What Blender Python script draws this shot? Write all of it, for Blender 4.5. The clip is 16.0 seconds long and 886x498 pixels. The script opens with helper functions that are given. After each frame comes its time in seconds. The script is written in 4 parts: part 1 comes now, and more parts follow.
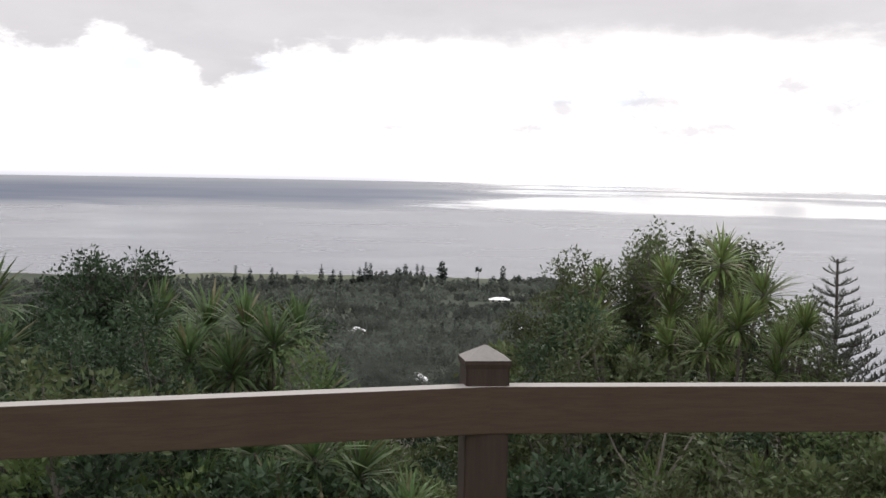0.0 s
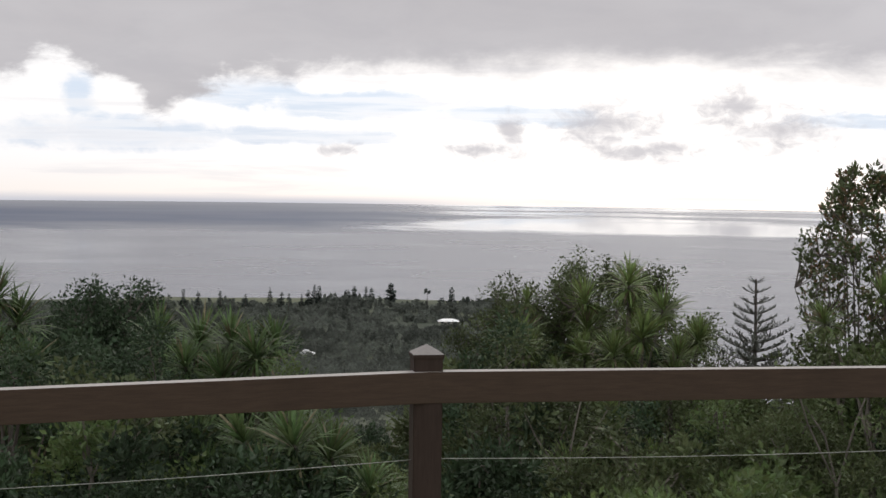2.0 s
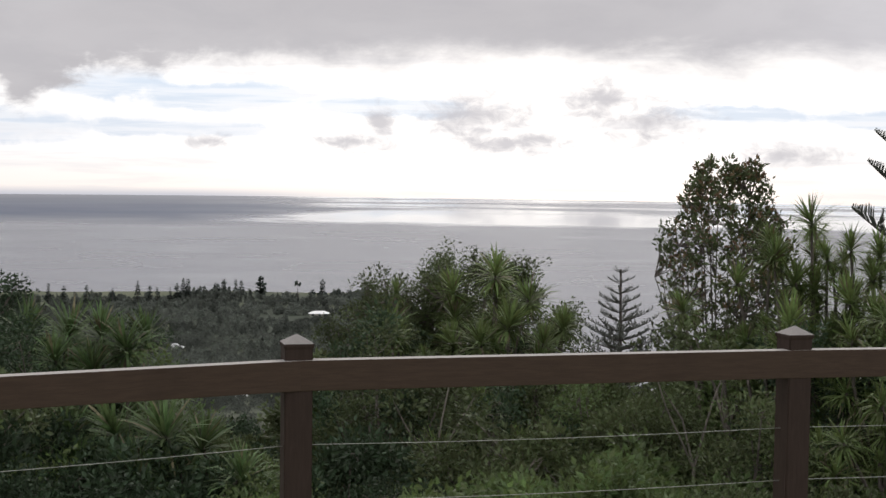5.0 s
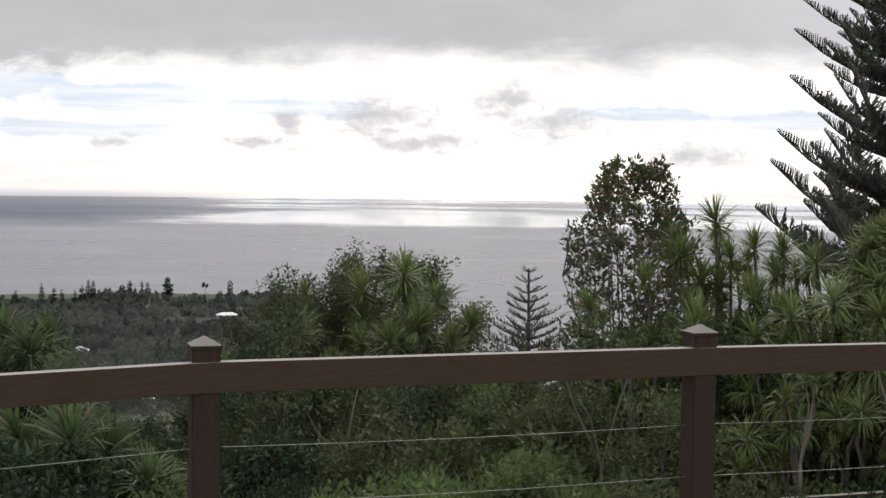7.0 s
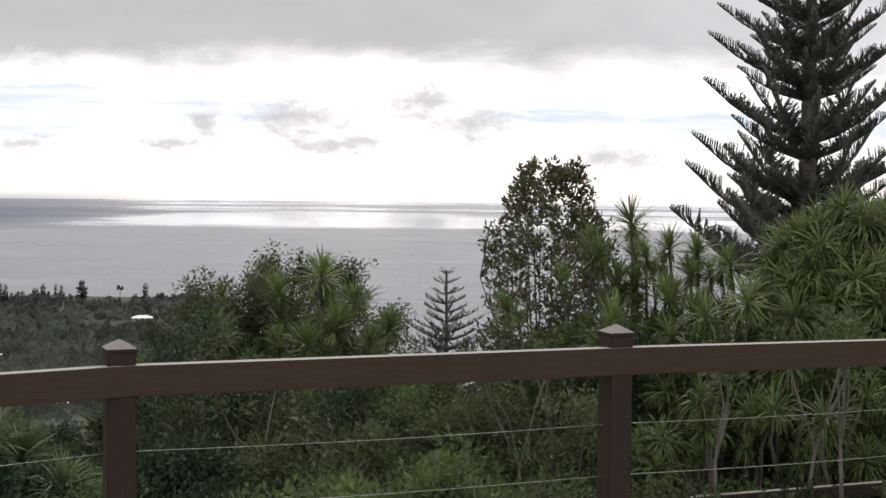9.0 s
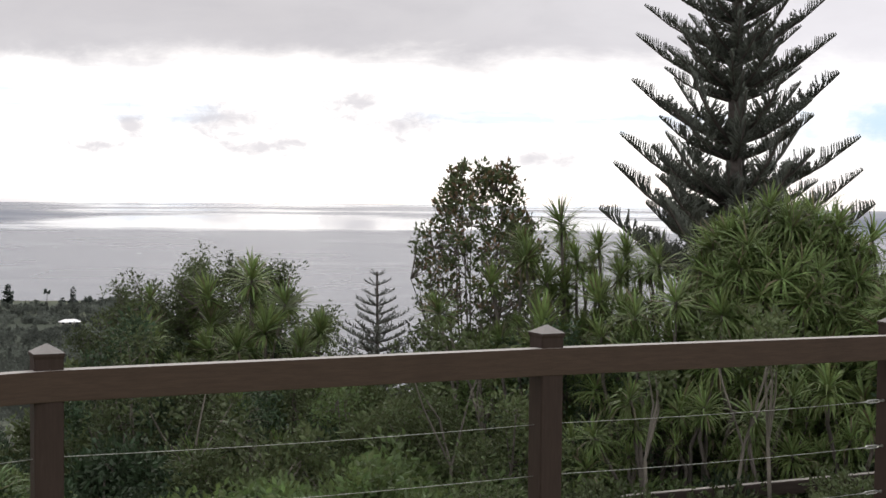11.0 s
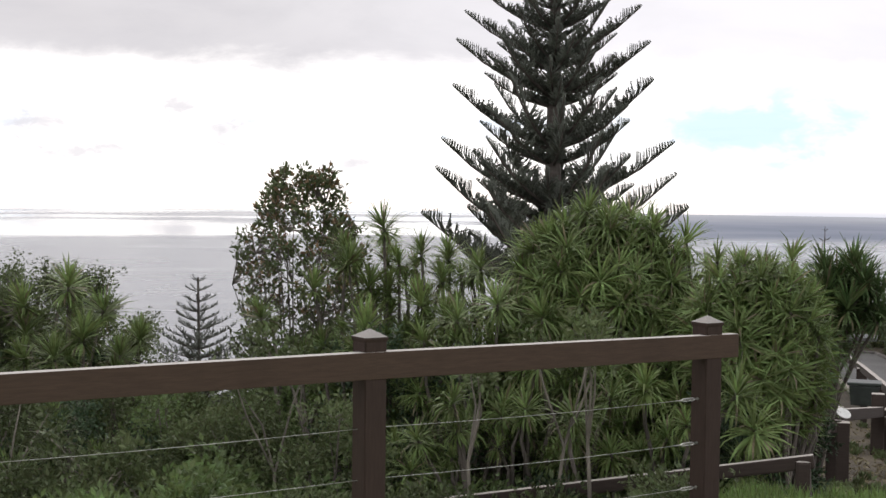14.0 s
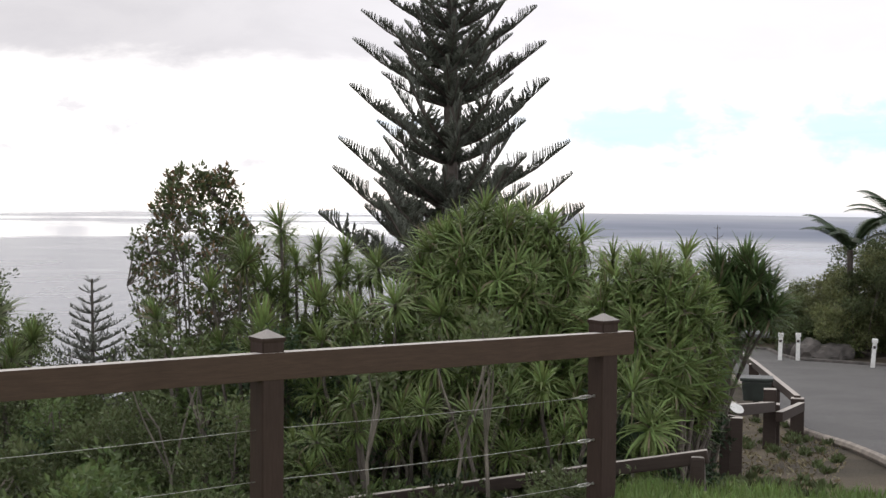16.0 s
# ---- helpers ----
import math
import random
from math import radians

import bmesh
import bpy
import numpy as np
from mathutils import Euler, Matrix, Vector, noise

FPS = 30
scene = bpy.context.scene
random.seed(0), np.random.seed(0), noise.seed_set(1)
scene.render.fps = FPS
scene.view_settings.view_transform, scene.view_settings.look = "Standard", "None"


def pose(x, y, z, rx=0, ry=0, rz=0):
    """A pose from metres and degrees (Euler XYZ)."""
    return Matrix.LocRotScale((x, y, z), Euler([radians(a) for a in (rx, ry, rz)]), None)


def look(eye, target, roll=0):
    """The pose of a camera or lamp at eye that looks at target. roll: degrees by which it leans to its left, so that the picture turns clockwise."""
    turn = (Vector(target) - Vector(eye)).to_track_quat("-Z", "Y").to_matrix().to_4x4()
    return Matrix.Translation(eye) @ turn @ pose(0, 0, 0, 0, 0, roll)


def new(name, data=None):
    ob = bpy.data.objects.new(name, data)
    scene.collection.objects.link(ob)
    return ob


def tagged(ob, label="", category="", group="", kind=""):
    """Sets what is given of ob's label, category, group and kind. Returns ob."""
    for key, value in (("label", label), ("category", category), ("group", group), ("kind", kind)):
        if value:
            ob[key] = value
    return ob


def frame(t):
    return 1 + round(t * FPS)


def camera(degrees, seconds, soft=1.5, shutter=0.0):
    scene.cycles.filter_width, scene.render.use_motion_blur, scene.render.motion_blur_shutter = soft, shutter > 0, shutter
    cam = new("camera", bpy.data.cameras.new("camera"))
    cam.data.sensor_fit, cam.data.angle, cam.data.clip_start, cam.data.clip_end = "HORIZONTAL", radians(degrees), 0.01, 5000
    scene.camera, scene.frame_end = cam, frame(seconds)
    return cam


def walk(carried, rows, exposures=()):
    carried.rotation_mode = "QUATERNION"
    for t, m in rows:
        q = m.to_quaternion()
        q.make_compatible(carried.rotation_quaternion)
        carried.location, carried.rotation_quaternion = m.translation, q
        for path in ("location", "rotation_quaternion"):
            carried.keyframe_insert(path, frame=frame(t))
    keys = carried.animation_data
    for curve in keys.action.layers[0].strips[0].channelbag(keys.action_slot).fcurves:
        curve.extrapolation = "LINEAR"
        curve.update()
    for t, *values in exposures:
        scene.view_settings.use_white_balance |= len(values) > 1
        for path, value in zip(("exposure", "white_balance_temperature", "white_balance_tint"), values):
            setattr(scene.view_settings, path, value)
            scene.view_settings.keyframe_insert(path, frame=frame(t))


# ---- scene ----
# ------------------------------------------------------------------ camera
cam = camera(32.5, 16.0, soft=1.5)


def rig(x, y, z, heading, pitch, lean):
    """Heading clockwise from +y, then pitch, then lean about the view axis."""
    return pose(x, y, z, 0, 0, -heading) @ pose(0, 0, 0, 90 + pitch) @ pose(0, 0, 0, 0, 0, lean)


PATH = [
    (0.0, -0.134, 2.213, 1.605, -4.207, -4.066, 1.206),
    (0.5, -0.112, 1.833, 1.639, -3.354, -3.874, 1.171),
    (1.0, -0.082, 1.356, 1.683, -2.906, -3.580, 1.058),
    (1.5, -0.051, 0.826, 1.731, -2.538, -3.277, 0.975),
    (2.0, -0.013, 0.214, 1.786, -2.280, -3.213, 0.861),
    (2.5, 0.000, 0.000, 1.800, -1.614, -3.418, 0.828),
    (3.0, 0.000, 0.000, 1.800, -0.814, -3.515, 0.800),
    (3.5, 0.000, 0.000, 1.800, -0.000, -3.504, 0.881),
    (4.0, 0.000, 0.000, 1.800, 0.848, -3.481, 0.849),
    (6.5, 0.000, 0.000, 1.800, 5.215, -3.419, 0.807),
    (7.0, 0.000, 0.000, 1.800, 6.058, -3.396, 0.774),
    (7.5, 0.000, 0.000, 1.800, 6.966, -3.374, 0.769),
    (8.0, 0.000, 0.000, 1.800, 7.827, -3.411, 0.722),
    (8.5, 0.000, 0.000, 1.800, 8.549, -3.349, 0.749),
    (11.0, 0.000, 0.000, 1.800, 11.785, -3.209, 0.624),
    (11.5, 0.000, 0.000, 1.800, 12.794, -3.162, 0.624),
    (12.0, 0.000, 0.000, 1.800, 13.988, -3.125, 0.703),
    (12.5, 0.000, 0.000, 1.800, 15.040, -3.051, 0.675),
    (13.0, 0.000, 0.000, 1.800, 16.149, -3.023, 0.661),
    (13.5, 0.000, 0.000, 1.800, 17.110, -3.004, 0.632),
    (14.0, 0.000, 0.000, 1.800, 18.471, -2.973, 0.630),
    (14.5, 0.000, 0.000, 1.800, 19.498, -2.962, 0.603),
    (15.0, 0.000, 0.000, 1.800, 20.617, -2.934, 0.567),
    (15.5, 0.000, 0.000, 1.800, 21.519, -2.958, 0.558),
    (16.0, 0.000, 0.000, 1.800, 22.336, -2.953, 0.547),
]
walk(cam, [(t, rig(*r)) for t, *r in PATH],
     exposures=[(0.0, 0.44), (0.5, 0.30), (1.0, 0.13), (1.5, 0.02), (2.0, 0.0), (8.5, 0.08), (11.0, 0.27), (13.0, 0.4), (16.0, 0.48)])

# ------------------------------------------------------------------ world and sun
SEA_Z, SEA_R, EYE = -130.0, 4871.0, 1.8
SUN_AZ, SUN_EL = 6.0, 40.0


class Graph:
    """Short hand for node trees."""

    def __init__(self, tree):
        self.t = tree
        tree.nodes.clear()

    def add(self, kind, ins=()):
        n = self.t.nodes.new(kind)
        for k, v in dict(ins).items():
            self.put(n.inputs[k], v)
        return n

    def put(self, socket, v):
        if isinstance(v, bpy.types.NodeSocket):
            self.t.links.new(v, socket)
        else:
            socket.default_value = v

    def math(self, op, a, b=0.0, c=0.0):
        n = self.t.nodes.new("ShaderNodeMath")
        n.operation = op
        for s, v in zip(n.inputs, (a, b, c)):
            self.put(s, v)
        return n.outputs[0]

    def mix(self, f, a, b, kind="MIX"):
        n = self.t.nodes.new("ShaderNodeMix")
        n.data_type, n.blend_type = "RGBA", kind
        for k, v in ((0, f), (6, a), (7, b)):
            self.put(n.inputs[k], v)
        return n.outputs[2]

    def ramp(self, v, lo, hi, a=0.0, b=1.0):
        n = self.t.nodes.new("ShaderNodeMapRange")
        n.interpolation_type = "SMOOTHSTEP"
        for k, x in enumerate((v, lo, hi, a, b)):
            self.put(n.inputs[k], x)
        return n.outputs[0]

    def noise(self, vec, scale, detail=4.0, rough=0.55, dist=0.0):
        n = self.add("ShaderNodeTexNoise", {"Vector": vec, "Scale": scale, "Detail": detail, "Roughness": rough, "Distortion": dist})
        return n.outputs[0]

    def vec(self, x, y, z=0.0):
        return self.add("ShaderNodeCombineXYZ", {0: x, 1: y, 2: z}).outputs[0]


def rgb(r, g, b):
    return (r, g, b, 1.0)


world = bpy.data.worlds.new("sky")
scene.world = world
world.use_nodes = True
g = Graph(world.node_tree)
sep = g.add("ShaderNodeSeparateXYZ", {0: g.add("ShaderNodeTexCoord").outputs["Generated"]})
dx, dy, dz = sep.outputs
az = g.math("MULTIPLY", g.math("ARCTAN2", dx, dy), 57.2958)
el = g.math("MULTIPLY", g.math("ARCSINE", dz), 57.2958)
flat = g.vec(g.math("MULTIPLY", az, 0.11), g.math("MULTIPLY", el, 0.30))
wisp = g.noise(flat, 1.6, 6.0, 0.62, 0.3)
lump = g.noise(g.vec(g.math("MULTIPLY", az, 0.30), g.math("MULTIPLY", el, 0.55), 4.0), 1.8, 7.0, 0.6, 0.25)
broad = g.noise(g.vec(g.math("MULTIPLY", az, 0.03), g.math("MULTIPLY", el, 0.08), 9.0), 1.5, 4.0)
wob = g.math("SUBTRACT", wisp, 0.5)
puff = g.math("SUBTRACT", lump, 0.5)


crumb = g.math("SUBTRACT", g.noise(g.vec(g.math("MULTIPLY", az, 0.62), g.math("MULTIPLY", el, 0.95), 7.0), 2.1, 8.0, 0.62, 0.5), 0.5)


def blob(a, e, ra, re, soft=1.0, torn=0.0, loose=1.0):
    """1 in the middle of a ragged patch of sky, 0 outside."""
    u = g.math("DIVIDE", g.math("SUBTRACT", az, a), ra)
    v = g.math("DIVIDE", g.math("SUBTRACT", el, e), re)
    r = g.math("SQRT", g.math("ADD", g.math("MULTIPLY", u, u), g.math("MULTIPLY", v, v)))
    r = g.math("ADD", r, g.math("MULTIPLY", puff, -2.0 * loose))
    r = g.math("ADD", r, g.math("MULTIPLY", wob, -1.2 * loose))
    r = g.math("ADD", r, g.math("MULTIPLY", crumb, -torn))
    return g.ramp(r, 1.15, 1.15 - soft)


def join(blobs):
    out = blobs[0]
    for b in blobs[1:]:
        out = g.math("MAXIMUM", out, b)
    return out


clear = g.add("ShaderNodeTexSky")
clear.sky_type, clear.sun_disc = "NISHITA", False
clear.sun_elevation, clear.sun_rotation = radians(SUN_EL), radians(SUN_AZ)
blue = g.mix(1.0, g.mix(1.0, clear.outputs[0], rgb(0.12, 0.12, 0.12), "MULTIPLY"), rgb(0.80, 0.95, 1.25), "MULTIPLY")
blue = g.mix(0.85, blue, rgb(0.62, 0.71, 0.87))
glare = g.math("POWER", 2.718, g.math("MULTIPLY", -1.0, g.math("POWER", g.math("DIVIDE", g.math("SUBTRACT", az, SUN_AZ), 18.0), 2.0)))
low = g.mix(g.ramp(el, -1.6, 0.6), rgb(0.97, 0.90, 0.86), rgb(1.0, 0.99, 1.0))
low = g.mix(1.0, low, g.mix(glare, rgb(0.97, 0.97, 0.97), rgb(1.28, 1.24, 1.19)), "MULTIPLY")
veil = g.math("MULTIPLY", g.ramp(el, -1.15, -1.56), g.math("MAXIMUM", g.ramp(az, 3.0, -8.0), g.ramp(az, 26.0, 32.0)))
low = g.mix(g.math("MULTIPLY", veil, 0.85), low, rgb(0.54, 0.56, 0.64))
streaks = g.noise(g.vec(g.math("MULTIPLY", az, 0.10), g.math("MULTIPLY", el, 1.3), 2.0), 1.4, 6.0, 0.6, 0.3)
low = g.mix(g.math("MULTIPLY", g.ramp(streaks, 0.48, 0.70), 0.42), low, rgb(0.74, 0.73, 0.77))
gaps = join([blob(-14.5, 1.0, 4.8, 0.75, 0.8), blob(-9.8, 2.55, 2.4, 0.62, 0.6), blob(-5.6, 2.10, 4.4, 0.62, 0.6), blob(0.0, 1.85, 4.6, 0.42, 0.6), blob(-15.8, 2.3, 0.8, 0.9, 0.7),
             blob(13.0, 1.75, 3.6, 0.42, 0.6), blob(19.5, 1.6, 4.4, 0.40, 0.6), blob(-8.0, 1.0, 4.5, 0.36, 0.7)])
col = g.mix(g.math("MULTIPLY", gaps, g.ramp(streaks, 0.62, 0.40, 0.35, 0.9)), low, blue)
east = join([blob(30.0, 1.75, 5.6, 1.7, 1.0), blob(37.6, 1.7, 3.6, 2.2, 1.0)])
col = g.mix(g.math("MULTIPLY", east, 0.78), col, rgb(0.47, 0.66, 0.88))
greys = join([blob(a, e, ra * 1.25, re * 1.3, soft * 1.25, 2.3, 0.35) for a, e, ra, re, soft in (
    (3.9, 1.5, 2.1, 0.95, 1.0), (10.1, 1.45, 2.2, 0.8, 1.0), (8.4, 2.2, 1.3, 0.9, 1.0), (4.9, 0.55, 2.6, 0.34, 0.9), (-0.6, 0.55, 1.3, 0.32, 0.9),
    (0.2, 1.25, 0.6, 0.5, 0.9), (-6.3, 0.45, 0.8, 0.25, 0.9), (15.3, 0.3, 2.2, 0.45, 1.1), (6.0, 0.75, 1.2, 0.3, 0.9))])
col = g.mix(g.math("MULTIPLY", greys, 0.85), col, rgb(0.59, 0.57, 0.60))


def hump(a, w):
    return g.math("POWER", 2.718, g.math("MULTIPLY", -1.0, g.math("POWER", g.math("DIVIDE", g.math("SUBTRACT", az, a), w), 2.0)))


edge = g.math("ADD", el, g.math("ADD", g.math("MULTIPLY", wob, 2.4), g.math("MULTIPLY", puff, g.ramp(az, -11.0, -3.0, 3.2, 1.1))))
edge = g.math("ADD", edge, g.math("MULTIPLY", hump(-12.9, 1.3), 1.5))
edge = g.math("SUBTRACT", edge, g.math("MULTIPLY", hump(-16.6, 1.6), 0.5))
deck = g.ramp(edge, 2.75, g.math("ADD", 3.7, g.math("MULTIPLY", g.ramp(az, -12.0, 4.0), 0.9)))
side = g.ramp(az, 8.0, 30.0)
deck_col = g.mix(side, rgb(0.535, 0.515, 0.535), rgb(0.74, 0.72, 0.76))
deck_col = g.mix(g.math("MULTIPLY", g.ramp(broad, 0.35, 0.7), 0.30), deck_col, rgb(0.80, 0.79, 0.81))
deck_col = g.mix(g.math("MULTIPLY", g.ramp(wisp, 0.4, 0.7), g.math("SUBTRACT", 0.35, g.math("MULTIPLY", side, 0.25))), deck_col, rgb(0.46, 0.45, 0.48))
# an overcast sky is brighter overhead than low down
deck_col = g.mix(1.0, deck_col, g.mix(g.ramp(el, 8.0, 55.0), rgb(1, 1, 1), rgb(1.5, 1.5, 1.53)), "MULTIPLY")
rear = g.ramp(dy, 0.35, -0.2)
deck_col = g.mix(rear, deck_col, rgb(0.92, 0.93, 0.97))
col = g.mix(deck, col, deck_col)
out = g.add("ShaderNodeBackground", {"Color": col, "Strength": 1.0})
g.add("ShaderNodeOutputWorld", {"Surface": out.outputs[0]})

sun = new("sun", bpy.data.lights.new("sun", "SUN"))
sun.data.energy, sun.data.angle, sun.data.color = 0.9, radians(14), (1.0, 0.95, 0.88)
sa, se = radians(SUN_AZ), radians(SUN_EL)
sun.matrix_world = look((60 * math.sin(sa), 60 * math.cos(sa), 60 * math.tan(se)), (0, 0, 0))


# ------------------------------------------------------------------ materials
def material(name, base, rough=0.6, spread=0.25, scale=6.0, metal=0.0, bump=0.2, fine=60.0, second=None, through_light=0.0, by_object=0.0, spec=0.5):
    """A surface of two tones with grain and bump; leaves let some light through."""
    m = bpy.data.materials.new(name)
    m.use_nodes = True
    q = Graph(m.node_tree)
    co = q.add("ShaderNodeTexCoord").outputs["Object"]
    big, small = q.noise(co, scale, 5.0), q.noise(co, fine, 4.0, 0.65)
    b = Vector(base)
    dark, light = b * (1 - spread), b * (1 + spread)
    if second is not None:
        light = Vector(second)
    c = q.mix(q.ramp(big, 0.32, 0.68), rgb(*dark), rgb(*light))
    c = q.mix(q.math("MULTIPLY", q.ramp(small, 0.35, 0.75), 0.35), c, rgb(*(b * 0.55)))
    if by_object:
        rnd = q.add("ShaderNodeObjectInfo").outputs["Random"]
        isl = q.add("ShaderNodeNewGeometry").outputs["Random Per Island"]
        v = q.math("ADD", q.math("MULTIPLY", rnd, by_object), q.math("MULTIPLY", isl, by_object * 1.3))
        v = q.math("ADD", 1.0 - 1.1 * by_object, v)
        h = q.math("ADD", 0.5 - 0.018, q.math("MULTIPLY", isl, 0.036))
        c = q.add("ShaderNodeHueSaturation", {"Hue": h, "Saturation": 1.0, "Value": v, "Color": c}).outputs[0]
    p = q.add("ShaderNodeBsdfPrincipled", {"Base Color": c, "Metallic": metal, "Specular IOR Level": spec,
                                           "Roughness": q.ramp(small, 0.2, 0.8, max(0.05, rough - 0.12), min(1.0, rough + 0.12))})
    if bump:
        bn = q.add("ShaderNodeBump", {"Strength": bump, "Distance": 0.02, "Height": small})
        q.put(p.inputs["Normal"], bn.outputs[0])
    surf = p.outputs[0]
    if through_light:
        tr = q.add("ShaderNodeBsdfTranslucent", {"Color": c})
        surf = q.add("ShaderNodeMixShader", {0: through_light, 1: surf, 2: tr.outputs[0]}).outputs[0]
    q.add("ShaderNodeOutputMaterial", {"Surface": surf})
    return m


def timber(name, base, pale, upright=False):
    """Stained timber with grain along its length and weathered streaks."""
    m = bpy.data.materials.new(name)
    m.use_nodes = True
    q = Graph(m.node_tree)
    co = q.add("ShaderNodeTexCoord").outputs["Object"]
    long = q.add("ShaderNodeMapping", {"Vector": co, "Scale": (14.0, 14.0, 1.2) if upright else (1.2, 14.0, 14.0)}).outputs[0]
    grain, wear = q.noise(long, 6.0, 8.0, 0.7, 0.4), q.noise(co, 3.0, 6.0, 0.6)
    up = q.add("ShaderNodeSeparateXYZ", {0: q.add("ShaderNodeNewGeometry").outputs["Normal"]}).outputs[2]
    c = q.mix(q.ramp(grain, 0.3, 0.7), rgb(*(Vector(base) * 0.84)), rgb(*(Vector(base) * 1.14)))
    c = q.mix(q.math("MULTIPLY", q.ramp(wear, 0.5, 0.75), 0.4), c, rgb(*(Vector(base) * 0.6)))
    # weathered pale where it faces up; on rails it also paints the lit top highlight
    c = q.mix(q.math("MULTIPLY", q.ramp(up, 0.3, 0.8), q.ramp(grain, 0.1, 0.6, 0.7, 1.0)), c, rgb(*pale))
    p = q.add("ShaderNodeBsdfPrincipled", {"Base Color": c, "Roughness": 0.8, "Specular IOR Level": 0.2})
    bn = q.add("ShaderNodeBump", {"Strength": 0.25, "Distance": 0.006, "Height": grain})
    q.put(p.inputs["Normal"], bn.outputs[0])
    q.add("ShaderNodeOutputMaterial", {"Surface": p.outputs[0]})
    return m


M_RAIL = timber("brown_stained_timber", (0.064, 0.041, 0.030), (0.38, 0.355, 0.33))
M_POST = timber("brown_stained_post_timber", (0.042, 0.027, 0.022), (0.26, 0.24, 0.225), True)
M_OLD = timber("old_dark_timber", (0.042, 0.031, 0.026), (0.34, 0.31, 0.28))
M_STEEL = material("galvanised_steel", (0.42, 0.41, 0.39), 0.45, 0.15, 20, metal=0.9, bump=0.05)
M_STRAP = material("strap_leaf_green", (0.152, 0.202, 0.068), 0.62, 0.25, 5, bump=0.0, through_light=0.36, by_object=0.45, spec=0.3)
# strap leaf again, darkened to stand for tree shade on the left plants
M_STRAP_SHADED = material("shaded_strap_leaf_green", (0.094, 0.140, 0.052), 0.62, 0.25, 5, bump=0.0, through_light=0.36, by_object=0.45, spec=0.3)
M_STRAP_DRY = material("dry_strap_leaf", (0.15, 0.125, 0.07), 0.7, 0.3, 5, bump=0.0, through_light=0.15, by_object=0.3)
M_STEM = material("grey_brown_bark", (0.12, 0.10, 0.085), 0.85, 0.35, 5, bump=0.6, fine=40)
M_STEM_BARE = material("bare_pale_stem", (0.15, 0.13, 0.105), 0.85, 0.3, 5, bump=0.4, fine=40)
M_LEAF = material("broad_leaf_green", (0.087, 0.107, 0.046), 0.62, 0.3, 3, bump=0.0, through_light=0.25, by_object=0.45, spec=0.25)
M_LEAF_DARK = material("dark_leaf_green", (0.040, 0.062, 0.031), 0.62, 0.3, 3, bump=0.0, through_light=0.2, by_object=0.45, spec=0.25)
M_LEAF_LIGHT = material("fresh_leaf_green", (0.108, 0.150, 0.052), 0.62, 0.3, 3, bump=0.0, through_light=0.42, by_object=0.4)
# olive leaf with the brightness of a lit bank put into its colour
M_LEAF_BANK = material("lit_olive_bank_leaf", (0.150, 0.165, 0.070), 0.62, 0.3, 3, bump=0.0, through_light=0.42, by_object=0.4)
M_BRONZE = material("bronze_young_leaf", (0.165, 0.108, 0.060), 0.55, 0.3, 3, bump=0.0, through_light=0.35, by_object=0.4, spec=0.3)
M_PINE = material("pine_needle_green", (0.084, 0.092, 0.070), 0.6, 0.3, 3, bump=0.0, through_light=0.08, by_object=0.35)
M_PINE_BARK = material("pine_bark", (0.085, 0.07, 0.06), 0.9, 0.3, 6, bump=0.7)
# distance haze is mixed into this green, hence grey and pale
M_FAR = material("hazed_far_wood_green", (0.120, 0.131, 0.113), 0.9, 0.45, 0.02, bump=0.0, by_object=0.22, spec=0.05, through_light=0.4)
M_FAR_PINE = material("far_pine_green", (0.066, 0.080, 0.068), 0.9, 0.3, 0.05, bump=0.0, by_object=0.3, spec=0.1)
M_WHITE = material("white_paint", (0.78, 0.77, 0.74), 0.5, 0.08, 8, bump=0.1)
M_MARK = material("dark_reflector", (0.07, 0.06, 0.055), 0.3, 0.1, 8, bump=0.0)
M_ROOF = material("white_roof_sheet", (0.74, 0.74, 0.73), 0.4, 0.06, 0.3, bump=0.05)
M_WALL = material("cream_wall", (0.45, 0.42, 0.36), 0.8, 0.1, 0.5, bump=0.05)
M_PANE = material("dark_window_glass", (0.03, 0.035, 0.04), 0.1, 0.1, 1.0, bump=0.0)
M_BIN = material("dark_green_bin_paint", (0.022, 0.028, 0.024), 0.5, 0.3, 6, bump=0.1)
M_ROCK = material("dark_rock", (0.075, 0.066, 0.060), 0.9, 0.4, 3, bump=0.9, fine=12)
M_KERB = material("worn_concrete", (0.22, 0.19, 0.16), 0.85, 0.2, 4, bump=0.4)
M_GRASS = material("lawn_grass_blade", (0.12, 0.175, 0.05), 0.55, 0.25, 2, bump=0.0, through_light=0.3, by_object=0.4)
M_ROAD = material("asphalt", (0.052, 0.049, 0.048), 0.8, 0.22, 0.5, bump=0.5, fine=40)


